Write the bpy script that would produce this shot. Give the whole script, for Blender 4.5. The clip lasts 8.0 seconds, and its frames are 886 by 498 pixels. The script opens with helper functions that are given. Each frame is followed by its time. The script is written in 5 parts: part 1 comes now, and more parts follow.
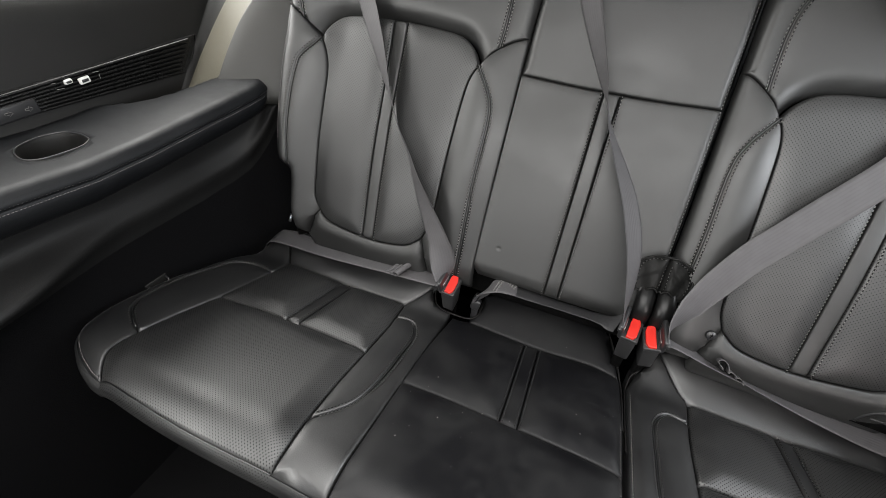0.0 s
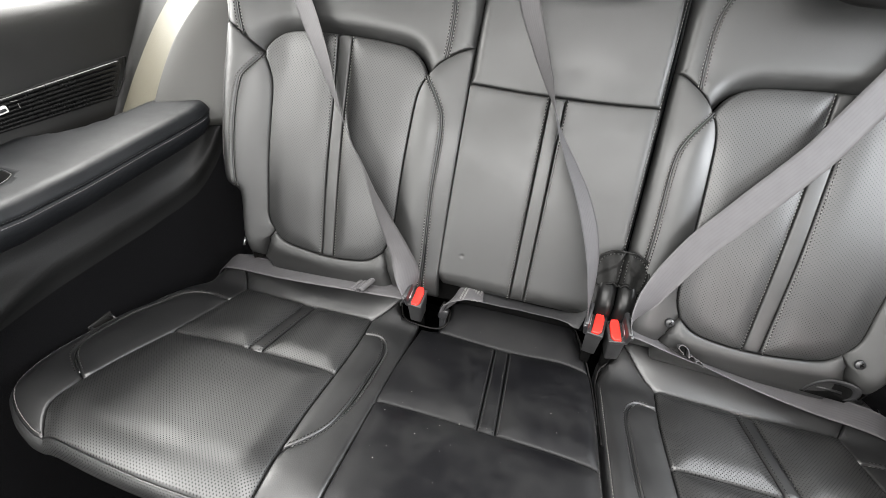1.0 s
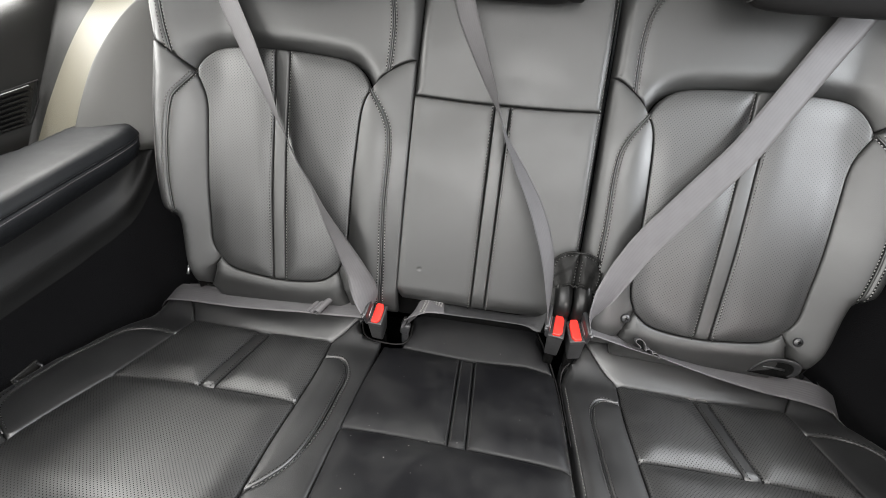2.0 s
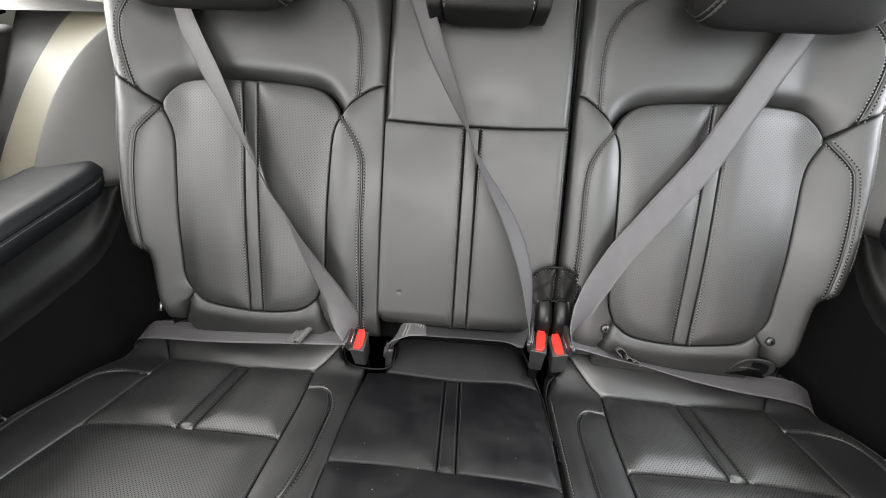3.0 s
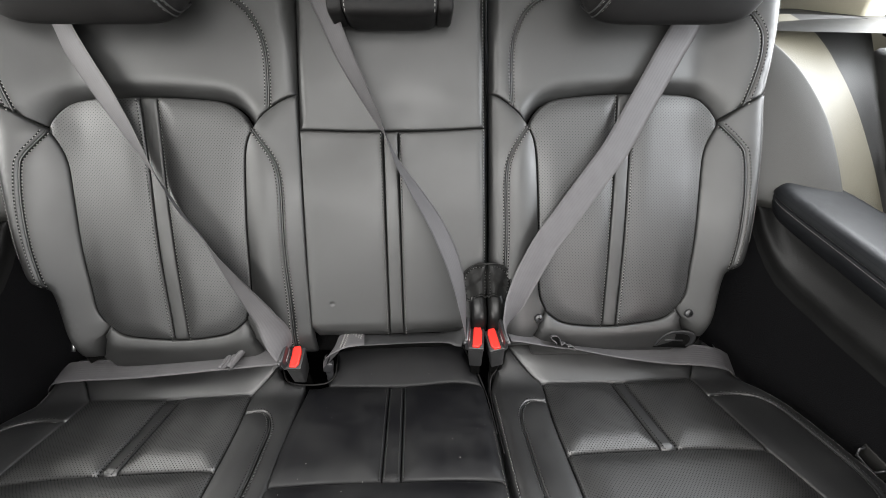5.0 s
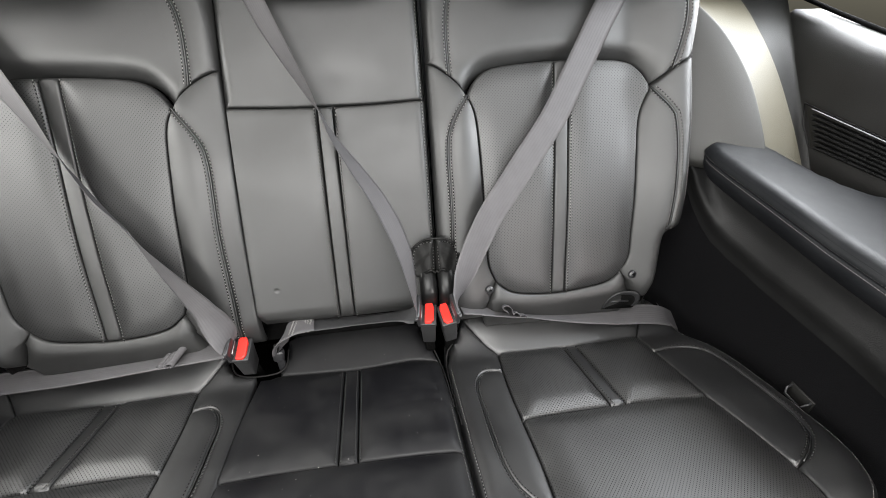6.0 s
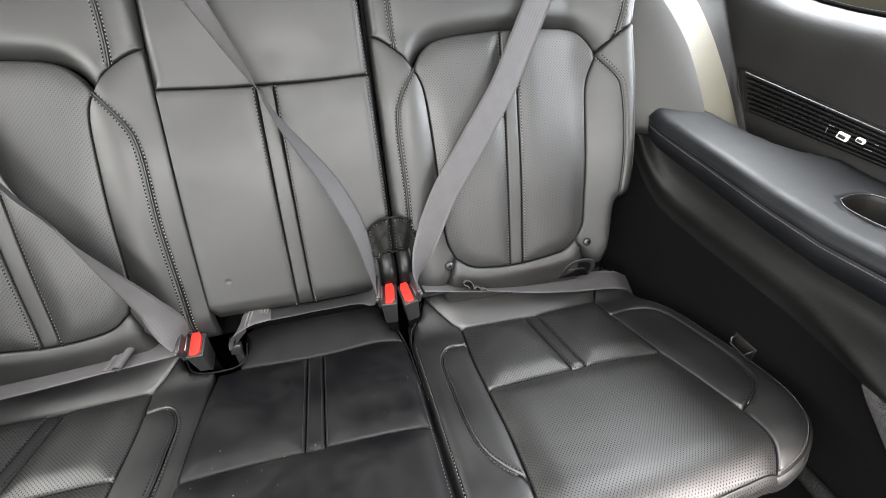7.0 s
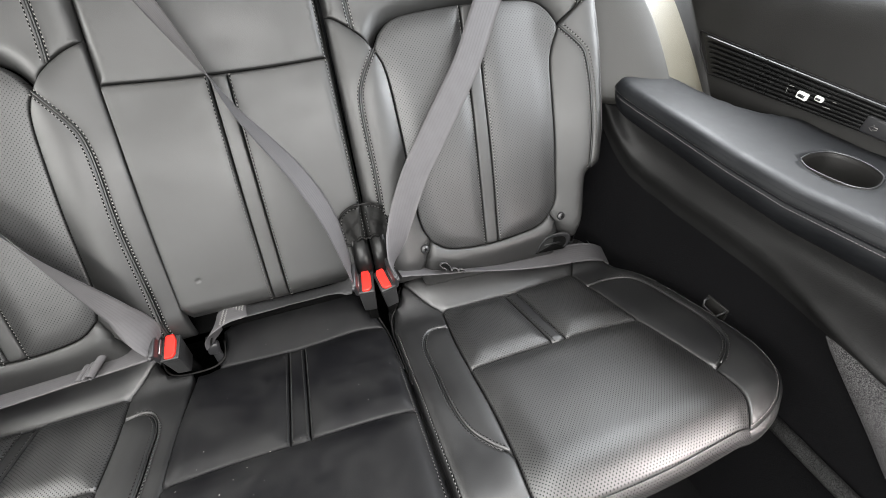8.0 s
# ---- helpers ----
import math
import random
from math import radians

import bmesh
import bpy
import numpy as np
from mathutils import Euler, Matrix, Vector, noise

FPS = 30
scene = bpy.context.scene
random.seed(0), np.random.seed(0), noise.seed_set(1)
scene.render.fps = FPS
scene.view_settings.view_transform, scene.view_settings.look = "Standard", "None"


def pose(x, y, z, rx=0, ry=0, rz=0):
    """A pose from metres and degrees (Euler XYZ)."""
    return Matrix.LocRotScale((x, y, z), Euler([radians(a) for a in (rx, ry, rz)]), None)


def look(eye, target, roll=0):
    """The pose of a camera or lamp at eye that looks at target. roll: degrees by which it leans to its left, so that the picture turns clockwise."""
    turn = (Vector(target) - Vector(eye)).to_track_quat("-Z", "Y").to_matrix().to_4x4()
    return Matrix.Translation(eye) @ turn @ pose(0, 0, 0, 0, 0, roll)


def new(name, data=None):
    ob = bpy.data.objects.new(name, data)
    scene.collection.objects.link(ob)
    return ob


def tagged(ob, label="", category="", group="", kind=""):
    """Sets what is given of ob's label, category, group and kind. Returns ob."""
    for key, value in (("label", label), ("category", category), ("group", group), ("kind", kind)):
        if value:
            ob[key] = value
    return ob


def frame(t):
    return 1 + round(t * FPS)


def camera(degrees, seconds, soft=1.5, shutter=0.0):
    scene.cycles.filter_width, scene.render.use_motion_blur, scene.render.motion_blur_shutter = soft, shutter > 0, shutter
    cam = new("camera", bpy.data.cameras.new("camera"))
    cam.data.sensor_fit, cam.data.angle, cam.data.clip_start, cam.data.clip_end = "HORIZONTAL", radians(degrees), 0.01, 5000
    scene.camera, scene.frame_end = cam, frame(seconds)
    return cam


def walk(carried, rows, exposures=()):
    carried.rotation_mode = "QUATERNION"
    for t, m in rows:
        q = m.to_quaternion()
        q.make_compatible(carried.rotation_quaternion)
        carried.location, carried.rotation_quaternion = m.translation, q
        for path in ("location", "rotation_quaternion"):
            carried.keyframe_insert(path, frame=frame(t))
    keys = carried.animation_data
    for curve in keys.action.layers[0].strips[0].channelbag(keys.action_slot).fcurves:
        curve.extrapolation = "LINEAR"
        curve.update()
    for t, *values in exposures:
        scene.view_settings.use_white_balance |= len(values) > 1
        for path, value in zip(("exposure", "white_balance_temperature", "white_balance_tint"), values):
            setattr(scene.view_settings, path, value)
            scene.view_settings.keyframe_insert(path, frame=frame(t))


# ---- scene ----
cam = camera(92.5, 8.0, soft=0.35)
PATH = [
    (0, (-0.006, 0.0855, 1.0484), (-0.542, 1.5996, -0.1442), 5.21),
    (0.5, (-0.008, 0.0899, 1.0507), (-0.486, 1.6348, -0.1265), 4.51),
    (1, (-0.01, 0.092, 1.0514), (-0.386, 1.6821, -0.1026), 4.20),
    (1.5, (-0.01, 0.0991, 1.0513), (-0.291, 1.7199, -0.0873), 4.00),
    (2, (-0.007, 0.1066, 1.0541), (-0.205, 1.7554, -0.0615), 3.62),
    (3.5, (-0.002, 0.1167, 1.0728), (-0.086, 1.819, 0.0266), 1.42),
    (4, (0.01, 0.1201, 1.0753), (-0.037, 1.8247, 0.0308), 1.03),
    (4.5, (0.027, 0.1217, 1.0791), (0.041, 1.827, 0.0324), 0.68),
    (6, (0.072, 0.1212, 1.0569), (0.334, 1.7533, -0.0683), -0.13),
    (6.5, (0.081, 0.1192, 1.0501), (0.422, 1.7148, -0.1067), -0.11),
    (7, (0.085, 0.1171, 1.0434), (0.498, 1.6726, -0.1436), -0.40),
    (7.5, (0.092, 0.1166, 1.0404), (0.553, 1.6311, -0.1816), -1.31),
    (8, (0.101, 0.1176, 1.0403), (0.573, 1.6016, -0.2143), -2.55),
]
EXPOSURES = [(0.0, -0.50), (0.3, 0.05), (0.6, 0.40), (1.0, 0.45), (2.0, 0.25), (3.5, 0.10), (4.5, -0.06), (6.0, 0.15), (8.0, 0.30)]
walk(cam, [(t, look(eye, target, roll)) for t, eye, target, roll in PATH], EXPOSURES)

# ---- light ----
world = bpy.data.worlds.new("sky")
scene.world = world
world.use_nodes = True
wn = world.node_tree
sky = wn.nodes.new("ShaderNodeTexSky")
sky.sky_type = "NISHITA"
sky.sun_disc = False
sky.sun_elevation, sky.sun_rotation = radians(50), radians(120)
wn.links.new(sky.outputs[0], wn.nodes["Background"].inputs[0])
wn.nodes["Background"].inputs[1].default_value = 0.05


def area_lamp(name, at, to, w, h, watts, colour, spread=180):
    """Daylight that enters by an opening of the cabin, or fill added inside it."""
    data = bpy.data.lights.new(name, "AREA")
    data.shape, data.size, data.size_y, data.energy, data.color = "RECTANGLE", w, h, watts, colour
    data.spread = radians(spread)
    ob = new(name, data)
    ob.matrix_world = look(at, to)
    return ob


GROUND_LIT = (0.985, 0.975, 0.94)
SKY_LIT = (0.975, 0.978, 1.0)
area_lamp("windscreen_light", (0, -2.3, 1.15), (0, 0.6, 0.75), 1.3, 0.55, 15, SKY_LIT)
area_lamp("door_opening_light", (0.84, -0.20, 0.70), (0.70, 0.10, 0.40), 0.26, 0.34, 6.5, (1.0, 0.90, 0.88), 105)
area_lamp("door_window_light", (0.975, -0.80, 1.04), (0, -0.60, 0.95), 1.20, 0.50, 18, GROUND_LIT)
area_lamp("door_window_light", (-0.975, -0.66, 0.98), (0, -0.50, 0.92), 1.35, 0.60, 46, GROUND_LIT)
area_lamp("quarter_window_light", (0.985, 0.68, 1.11), (0, 0.62, 0.60), 0.70, 0.46, 28, (0.94, 0.97, 1.0))
area_lamp("quarter_window_light", (-0.985, 0.68, 1.11), (0, 0.62, 0.60), 0.70, 0.46, 23, GROUND_LIT)
# unseen fill added below the closed ceiling, for light from above
area_lamp("overhead_fill_light", (0, 0.15, 1.395), (0, 0.18, 0), 0.90, 1.56, 57, (1.0, 0.987, 0.968))


# ---- materials ----
def material(name):
    m = bpy.data.materials.new(name)
    m.use_nodes = True
    nt = m.node_tree
    return m, nt, nt.nodes["Principled BSDF"]


def node(nt, kind, **values):
    n = nt.nodes.new(kind)
    for k, v in values.items():
        n.inputs[k].default_value = v
    return n


def maths(nt, op, a, b=None, c=None):
    n = nt.nodes.new("ShaderNodeMath")
    n.operation = op
    for i, x in enumerate((a, b, c)):
        if x is None:
            continue
        if isinstance(x, (int, float)):
            n.inputs[i].default_value = x
        else:
            nt.links.new(x, n.inputs[i])
    return n.outputs[0]


def ramp(nt, source, lo, hi, a, b):
    n = node(nt, "ShaderNodeMapRange", **{"From Min": lo, "From Max": hi, "To Min": a, "To Max": b})
    nt.links.new(source, n.inputs["Value"])
    return n.outputs["Result"]


def noise_out(nt, vector, scale, detail=3.0, rough=0.5):
    n = node(nt, "ShaderNodeTexNoise", Scale=scale, Detail=detail, Roughness=rough)
    nt.links.new(vector, n.inputs["Vector"])
    return n.outputs["Fac"]


def mix_colour(nt, fac, a, b):
    n = nt.nodes.new("ShaderNodeMix")
    n.data_type = "RGBA"
    for i, x in ((6, a), (7, b)):
        if isinstance(x, tuple):
            n.inputs[i].default_value = (*x, 1)
        else:
            nt.links.new(x, n.inputs[i])
    nt.links.new(fac, n.inputs[0])
    return n.outputs[2]


def leather(name, colour, dusty, rough, holes=False, dust_amount=0.3, period=0.0066, grain_bump=0.12, spec=0.65, hole_size=0.10, flecks=0.0, hole_dark=1.0, fleck_colour=(0.35, 0.34, 0.32)):
    """Fine-grained car leather; with holes it is pierced in a diamond grid."""
    m, nt, b = material(name)
    pos = nt.nodes.new("ShaderNodeNewGeometry").outputs["Position"]
    big = noise_out(nt, pos, 9.0, 4.0, 0.6)
    fine = noise_out(nt, pos, 70.0, 3.0, 0.6)
    dust = ramp(nt, maths(nt, "ADD", big, maths(nt, "MULTIPLY", fine, 0.35)), 0.55, 0.95, 0.0, dust_amount)
    col = mix_colour(nt, dust, colour, dusty)
    if flecks:
        # lint and dried spots, sparse and uneven
        lint = node(nt, "ShaderNodeTexVoronoi", Scale=52.0, Randomness=1.0)
        nt.links.new(pos, lint.inputs["Vector"])
        sparse = ramp(nt, noise_out(nt, pos, 17.0, 2.0, 0.5), 0.44, 0.58, 0.0, 1.0)
        spot = maths(nt, "MULTIPLY", ramp(nt, lint.outputs["Distance"], 0.03, 0.055, flecks, 0.0), sparse)
        col = mix_colour(nt, spot, col, fleck_colour)
    r = maths(nt, "ADD", ramp(nt, big, 0.3, 0.7, rough - 0.05, rough + 0.05), maths(nt, "MULTIPLY", dust, 0.25))
    grain = node(nt, "ShaderNodeTexVoronoi", Scale=850.0)
    nt.links.new(pos, grain.inputs["Vector"])
    wrinkle = noise_out(nt, pos, 32.0, 2.0, 0.5)
    height = maths(nt, "ADD", maths(nt, "MULTIPLY", grain.outputs["Distance"], 0.35), maths(nt, "MULTIPLY_ADD", wrinkle, 0.55, maths(nt, "MULTIPLY", big, 4.0)))
    if holes:
        uv = nt.nodes.new("ShaderNodeUVMap").outputs["UV"]
        sep = nt.nodes.new("ShaderNodeSeparateXYZ")
        nt.links.new(uv, sep.inputs[0])
        rows = []
        for shift in (0.0, 0.5):
            x = maths(nt, "SUBTRACT", maths(nt, "FRACT", maths(nt, "MULTIPLY_ADD", sep.outputs[0], 1 / period, shift + 100)), 0.5)
            y = maths(nt, "SUBTRACT", maths(nt, "FRACT", maths(nt, "MULTIPLY_ADD", sep.outputs[1], 1 / period, shift + 100)), 0.5)
            rows.append(maths(nt, "SQRT", maths(nt, "ADD", maths(nt, "MULTIPLY", x, x), maths(nt, "MULTIPLY", y, y))))
        near = maths(nt, "MINIMUM", rows[0], rows[1])
        hole = ramp(nt, near, hole_size, hole_size + 0.07, 1.0, 0.0)
        col = mix_colour(nt, maths(nt, "MULTIPLY", hole, hole_dark), col, (0.002, 0.002, 0.002))
        r = maths(nt, "ADD", r, maths(nt, "MULTIPLY", hole, 0.5))
        height = maths(nt, "SUBTRACT", height, maths(nt, "MULTIPLY", hole, 1.6))
        nt.links.new(ramp(nt, hole, 0.0, 1.0, spec, spec - spec * hole_dark), b.inputs["Specular IOR Level"])
    if not holes:
        b.inputs["Specular IOR Level"].default_value = spec
    bump = node(nt, "ShaderNodeBump", Strength=grain_bump, Distance=0.001)
    nt.links.new(height, bump.inputs["Height"])
    nt.links.new(col, b.inputs["Base Color"])
    nt.links.new(r, b.inputs["Roughness"])
    nt.links.new(bump.outputs[0], b.inputs["Normal"])
    return m


def moulded(name, colour, rough, scale=600.0, strength=0.25, streak=0.15, spec=0.5):
    """Moulded plastic with a pebbled grain and slight scuffs."""
    m, nt, b = material(name)
    pos = nt.nodes.new("ShaderNodeNewGeometry").outputs["Position"]
    v = node(nt, "ShaderNodeTexVoronoi", Scale=scale)
    nt.links.new(pos, v.inputs["Vector"])
    big = noise_out(nt, pos, 14.0, 5.0, 0.65)
    nt.links.new(mix_colour(nt, ramp(nt, big, 0.35, 0.75, 0.0, streak), colour, tuple(min(1, c * 1.8 + 0.01) for c in colour)), b.inputs["Base Color"])
    nt.links.new(ramp(nt, big, 0.3, 0.7, rough - 0.06, rough + 0.06), b.inputs["Roughness"])
    b.inputs["Specular IOR Level"].default_value = spec
    bump = node(nt, "ShaderNodeBump", Strength=strength, Distance=0.0006)
    nt.links.new(v.outputs["Distance"], bump.inputs["Height"])
    nt.links.new(bump.outputs[0], b.inputs["Normal"])
    return m


def webbing_material(name, colour):
    """Woven belt: ribs along its length, fine weave across."""
    m, nt, b = material(name)
    uv = nt.nodes.new("ShaderNodeUVMap").outputs["UV"]
    sep = nt.nodes.new("ShaderNodeSeparateXYZ")
    nt.links.new(uv, sep.inputs[0])
    rib = maths(nt, "ABSOLUTE", maths(nt, "SINE", maths(nt, "MULTIPLY", sep.outputs[0], math.pi / 0.0050)))
    weave = maths(nt, "SINE", maths(nt, "MULTIPLY", maths(nt, "ADD", sep.outputs[1], maths(nt, "MULTIPLY", sep.outputs[0], 0.6)), 2 * math.pi / 0.0016))
    height = maths(nt, "ADD", rib, maths(nt, "MULTIPLY", weave, 0.05))
    pos = nt.nodes.new("ShaderNodeNewGeometry").outputs["Position"]
    worn = noise_out(nt, pos, 40.0, 4.0, 0.6)
    base = mix_colour(nt, ramp(nt, rib, 0.0, 0.7, 0.0, 1.0), tuple(c * 0.88 for c in colour), colour)
    nt.links.new(mix_colour(nt, ramp(nt, worn, 0.35, 0.75, 0.0, 0.3), base, tuple(c * 1.5 for c in colour)), b.inputs["Base Color"])
    b.inputs["Roughness"].default_value = 0.72
    b.inputs["Specular IOR Level"].default_value = 0.35
    bump = node(nt, "ShaderNodeBump", Strength=0.18, Distance=0.0006)
    nt.links.new(height, bump.inputs["Height"])
    nt.links.new(bump.outputs[0], b.inputs["Normal"])
    return m


def pile(name, colour, light):
    """Needled carpet pile with lighter fibre ends."""
    m, nt, b = material(name)
    pos = nt.nodes.new("ShaderNodeNewGeometry").outputs["Position"]
    f = noise_out(nt, pos, 620.0, 4.0, 0.8)
    g = noise_out(nt, pos, 25.0, 3.0, 0.6)
    nt.links.new(mix_colour(nt, ramp(nt, f, 0.42, 0.7, 0.0, 1.0), colour, light), b.inputs["Base Color"])
    b.inputs["Roughness"].default_value = 0.95
    b.inputs["Specular IOR Level"].default_value = 0.03
    bump = node(nt, "ShaderNodeBump", Strength=0.9, Distance=0.003)
    nt.links.new(maths(nt, "ADD", f, maths(nt, "MULTIPLY", g, 0.5)), bump.inputs["Height"])
    nt.links.new(bump.outputs[0], b.inputs["Normal"])
    return m


LEATHER = leather("black_leather", (0.0075, 0.0075, 0.0074), (0.0165, 0.0165, 0.0155), 0.50, grain_bump=0.14, spec=0.60)
# darker, flatter copy of the leather, holding the shade on headrests and edges
LEATHER_SHADED = leather("matte_shaded_leather", (0.0045, 0.0042, 0.0042), (0.010, 0.0098, 0.0096), 0.60, grain_bump=0.25, spec=0.14)
# cushion leathers: dusty tone and gloss raised to carry light on their tops
LEATHER_SEAT = leather("seat_top_leather", (0.0058, 0.0058, 0.0061), (0.018, 0.018, 0.0175), 0.41, grain_bump=0.16, spec=0.74)
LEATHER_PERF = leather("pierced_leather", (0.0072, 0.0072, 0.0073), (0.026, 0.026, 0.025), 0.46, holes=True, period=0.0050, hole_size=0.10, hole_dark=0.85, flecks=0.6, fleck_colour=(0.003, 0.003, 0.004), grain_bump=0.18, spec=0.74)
LEATHER_PERF_BACK = leather("pierced_back_leather", (0.008, 0.008, 0.0081), (0.018, 0.018, 0.0175), 0.45, holes=True, period=0.0056, hole_size=0.07, hole_dark=0.7, spec=0.62)
# middle cushion: dust and lint flecks on a darker, flatter base
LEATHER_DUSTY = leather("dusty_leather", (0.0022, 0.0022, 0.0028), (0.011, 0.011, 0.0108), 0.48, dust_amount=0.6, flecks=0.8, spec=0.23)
# blue cast in the base stands for sky reflected in the armrests
LEATHER_ARM = leather("armrest_leather", (0.0040, 0.0044, 0.0052), (0.011, 0.0115, 0.0125), 0.50, grain_bump=0.14, spec=0.19)
LEATHER_DULL = leather("dull_leather", (0.004, 0.004, 0.0038), (0.010, 0.010, 0.0095), 0.62, grain_bump=0.4, spec=0.18)
FABRIC_BLACK = pile("black_lining", (0.002, 0.002, 0.002), (0.005, 0.005, 0.005))
THREAD = moulded("grey_thread", (0.115, 0.113, 0.108), 0.6, 1500.0, 0.2)
THREAD_EDGE = moulded("pale_thread", (0.11, 0.10, 0.10), 0.6, 1500.0, 0.2)
THREAD_DIM = moulded("dull_thread", (0.034, 0.034, 0.033), 0.6, 1500.0, 0.2)
HOLE = pile("needle_hole", (0.003, 0.003, 0.003), (0.005, 0.005, 0.005))
WEBBING = webbing_material("grey_webbing", (0.046, 0.0442, 0.0462))
WEBBING_DARK = webbing_material("dark_webbing", (0.018, 0.018, 0.019))
PLASTIC = moulded("black_plastic", (0.012, 0.012, 0.013), 0.38, 500.0, 0.1)
PLASTIC_BUCKLE = moulded("buckle_plastic", (0.012, 0.012, 0.0125), 0.48, 500.0, 0.15, spec=0.4)
PLASTIC_MATTE = moulded("matte_black_plastic", (0.007, 0.007, 0.0075), 0.5, 700.0, 0.3, spec=0.3)
RUBBER = moulded("black_rubber", (0.003, 0.003, 0.003), 0.32, 700.0, 0.03, spec=0.22)
PLASTIC_GLOSS = moulded("gloss_black_plastic", (0.003, 0.003, 0.003), 0.26, 300.0, 0.02, spec=0.35)
PLASTIC_GRAIN = moulded("grained_trim", (0.006, 0.0058, 0.0054), 0.54, 750.0, 0.22, spec=0.22)
# cream in this base stands for the window's highlight on dark trim
PLASTIC_HIGHLIGHT = moulded("highlight_trim", (0.062, 0.057, 0.042), 0.52, 650.0, 0.40, spec=0.30)
PLASTIC_PEBBLE = moulded("pebbled_trim", (0.006, 0.006, 0.006), 0.50, 520.0, 0.35, spec=0.16)
PLASTIC_SOFT = moulded("soft_trim", (0.010, 0.0105, 0.011), 0.55, 900.0, 0.2, spec=0.32)
PLASTIC_QUARTER = moulded("grained_quarter_trim", (0.015, 0.0146, 0.0132), 0.55, 900.0, 0.16, spec=0.35)
RED = moulded("red_plastic", (0.45, 0.014, 0.008), 0.4, 400.0, 0.03, 0.05)
WHITE = moulded("white_plastic", (0.55, 0.55, 0.53), 0.4, 400.0, 0.03, 0.05)
METAL, _nt, _b = material("zinc_steel")
_b.inputs["Metallic"].default_value, _b.inputs["Roughness"].default_value = 1.0, 0.35
_b.inputs["Base Color"].default_value = (0.4, 0.4, 0.4, 1)
# carpet with daylight put into its fibre tone, for the kick panel
LIT_CARPET = pile("lit_carpet", (0.010, 0.010, 0.011), (0.21, 0.205, 0.208))
CARPET_EDGE = pile("carpet_edging", (0.005, 0.005, 0.005), (0.05, 0.05, 0.05))
# the same carpet darkened to hold the shade on the floor
CARPET_SHADED = pile("shaded_carpet", (0.004, 0.004, 0.0045), (0.012, 0.012, 0.012))
CARPET_WALL = pile("black_carpet", (0.0026, 0.0026, 0.0029), (0.0075, 0.0074, 0.008))
CREAM = moulded("cream_trim", (0.30, 0.28, 0.215), 0.45, 700.0, 0.35, 0.1)
HEADLINER = pile("cream_headliner", (0.46, 0.455, 0.44), (0.58, 0.575, 0.555))


# ---- building ----
def mesh_object(name, verts, faces, mat, parent=None, label="", smooth=True, uv=None):
    me = bpy.data.meshes.new(name)
    me.from_pydata([tuple(v) for v in verts], [], faces)
    me.materials.append(mat)
    if uv is not None:
        layer = me.uv_layers.new(name="UVMap")
        idx = np.zeros(len(me.loops), dtype=np.int32)
        me.loops.foreach_get("vertex_index", idx)
        layer.data.foreach_set("uv", np.asarray(uv, dtype=np.float32)[idx].ravel())
    if smooth:
        me.polygons.foreach_set("use_smooth", [True] * len(me.polygons))
    me.update()
    ob = new(name, me)
    if parent is not None:
        ob.parent = parent
        ob.matrix_parent_inverse = Matrix.Translation(-parent.location)
    return tagged(ob, label)


def part(name, bm, mat, parent=None, label="", smooth=True):
    me = bpy.data.meshes.new(name)
    bm.to_mesh(me)
    bm.free()
    me.materials.append(mat)
    if smooth:
        me.polygons.foreach_set("use_smooth", [True] * len(me.polygons))
    ob = new(name, me)
    if parent is not None:
        ob.parent = parent
        ob.matrix_parent_inverse = Matrix.Translation(-parent.location)
    return tagged(ob, label)


def thing(name, at, label, category, group="", kind=""):
    ob = new(name)
    ob.location = at
    ob.empty_display_size = 0.05
    return tagged(ob, label, category, group, kind)


def curve(points, step=0.007):
    """A smooth line through the points."""
    p = np.array(points, float)
    if len(p) == 2:
        n = max(1, int(np.linalg.norm(p[1] - p[0]) / step))
        return p[0] + (p[1] - p[0]) * np.linspace(0, 1, n + 1)[:, None]
    q = np.vstack([2 * p[0] - p[1], p, 2 * p[-1] - p[-2]])
    out = []
    for i in range(1, len(q) - 2):
        n = max(2, int(np.linalg.norm(q[i + 1] - q[i]) / step))
        t = np.linspace(0, 1, n, endpoint=False)[:, None]
        a, b, c, d = q[i - 1], q[i], q[i + 1], q[i + 2]
        out.append(0.5 * (2 * b + (c - a) * t + (2 * a - 5 * b + 4 * c - d) * t ** 2 + (3 * b - a - 3 * c + d) * t ** 3))
    return np.vstack(out + [p[-1:]])


def chain(*runs):
    """Runs of points end to end as one outline, without doubled points."""
    pts = np.vstack([np.array(r, float) for r in runs])
    keep = [0]
    for i in range(1, len(pts)):
        if np.linalg.norm(pts[i] - pts[keep[-1]]) > 0.0008:
            keep.append(i)
    if np.linalg.norm(pts[keep[-1]] - pts[keep[0]]) < 0.0008:
        keep.pop()
    return pts[keep]


def distance(p, poly, closed=True):
    """Distance of each point to the line poly."""
    a = poly
    b = np.roll(poly, -1, axis=0) if closed else None
    if not closed:
        a, b = poly[:-1], poly[1:]
    best = np.full(len(p), 1e9)
    for s in range(0, len(p), 4000):
        q = p[s:s + 4000, None, :]
        ab = (b - a)[None]
        t = np.clip(((q - a[None]) * ab).sum(2) / np.maximum((ab ** 2).sum(2), 1e-12), 0, 1)
        best[s:s + 4000] = np.sqrt((((a[None] + ab * t[..., None]) - q) ** 2).sum(2)).min(1)
    return best


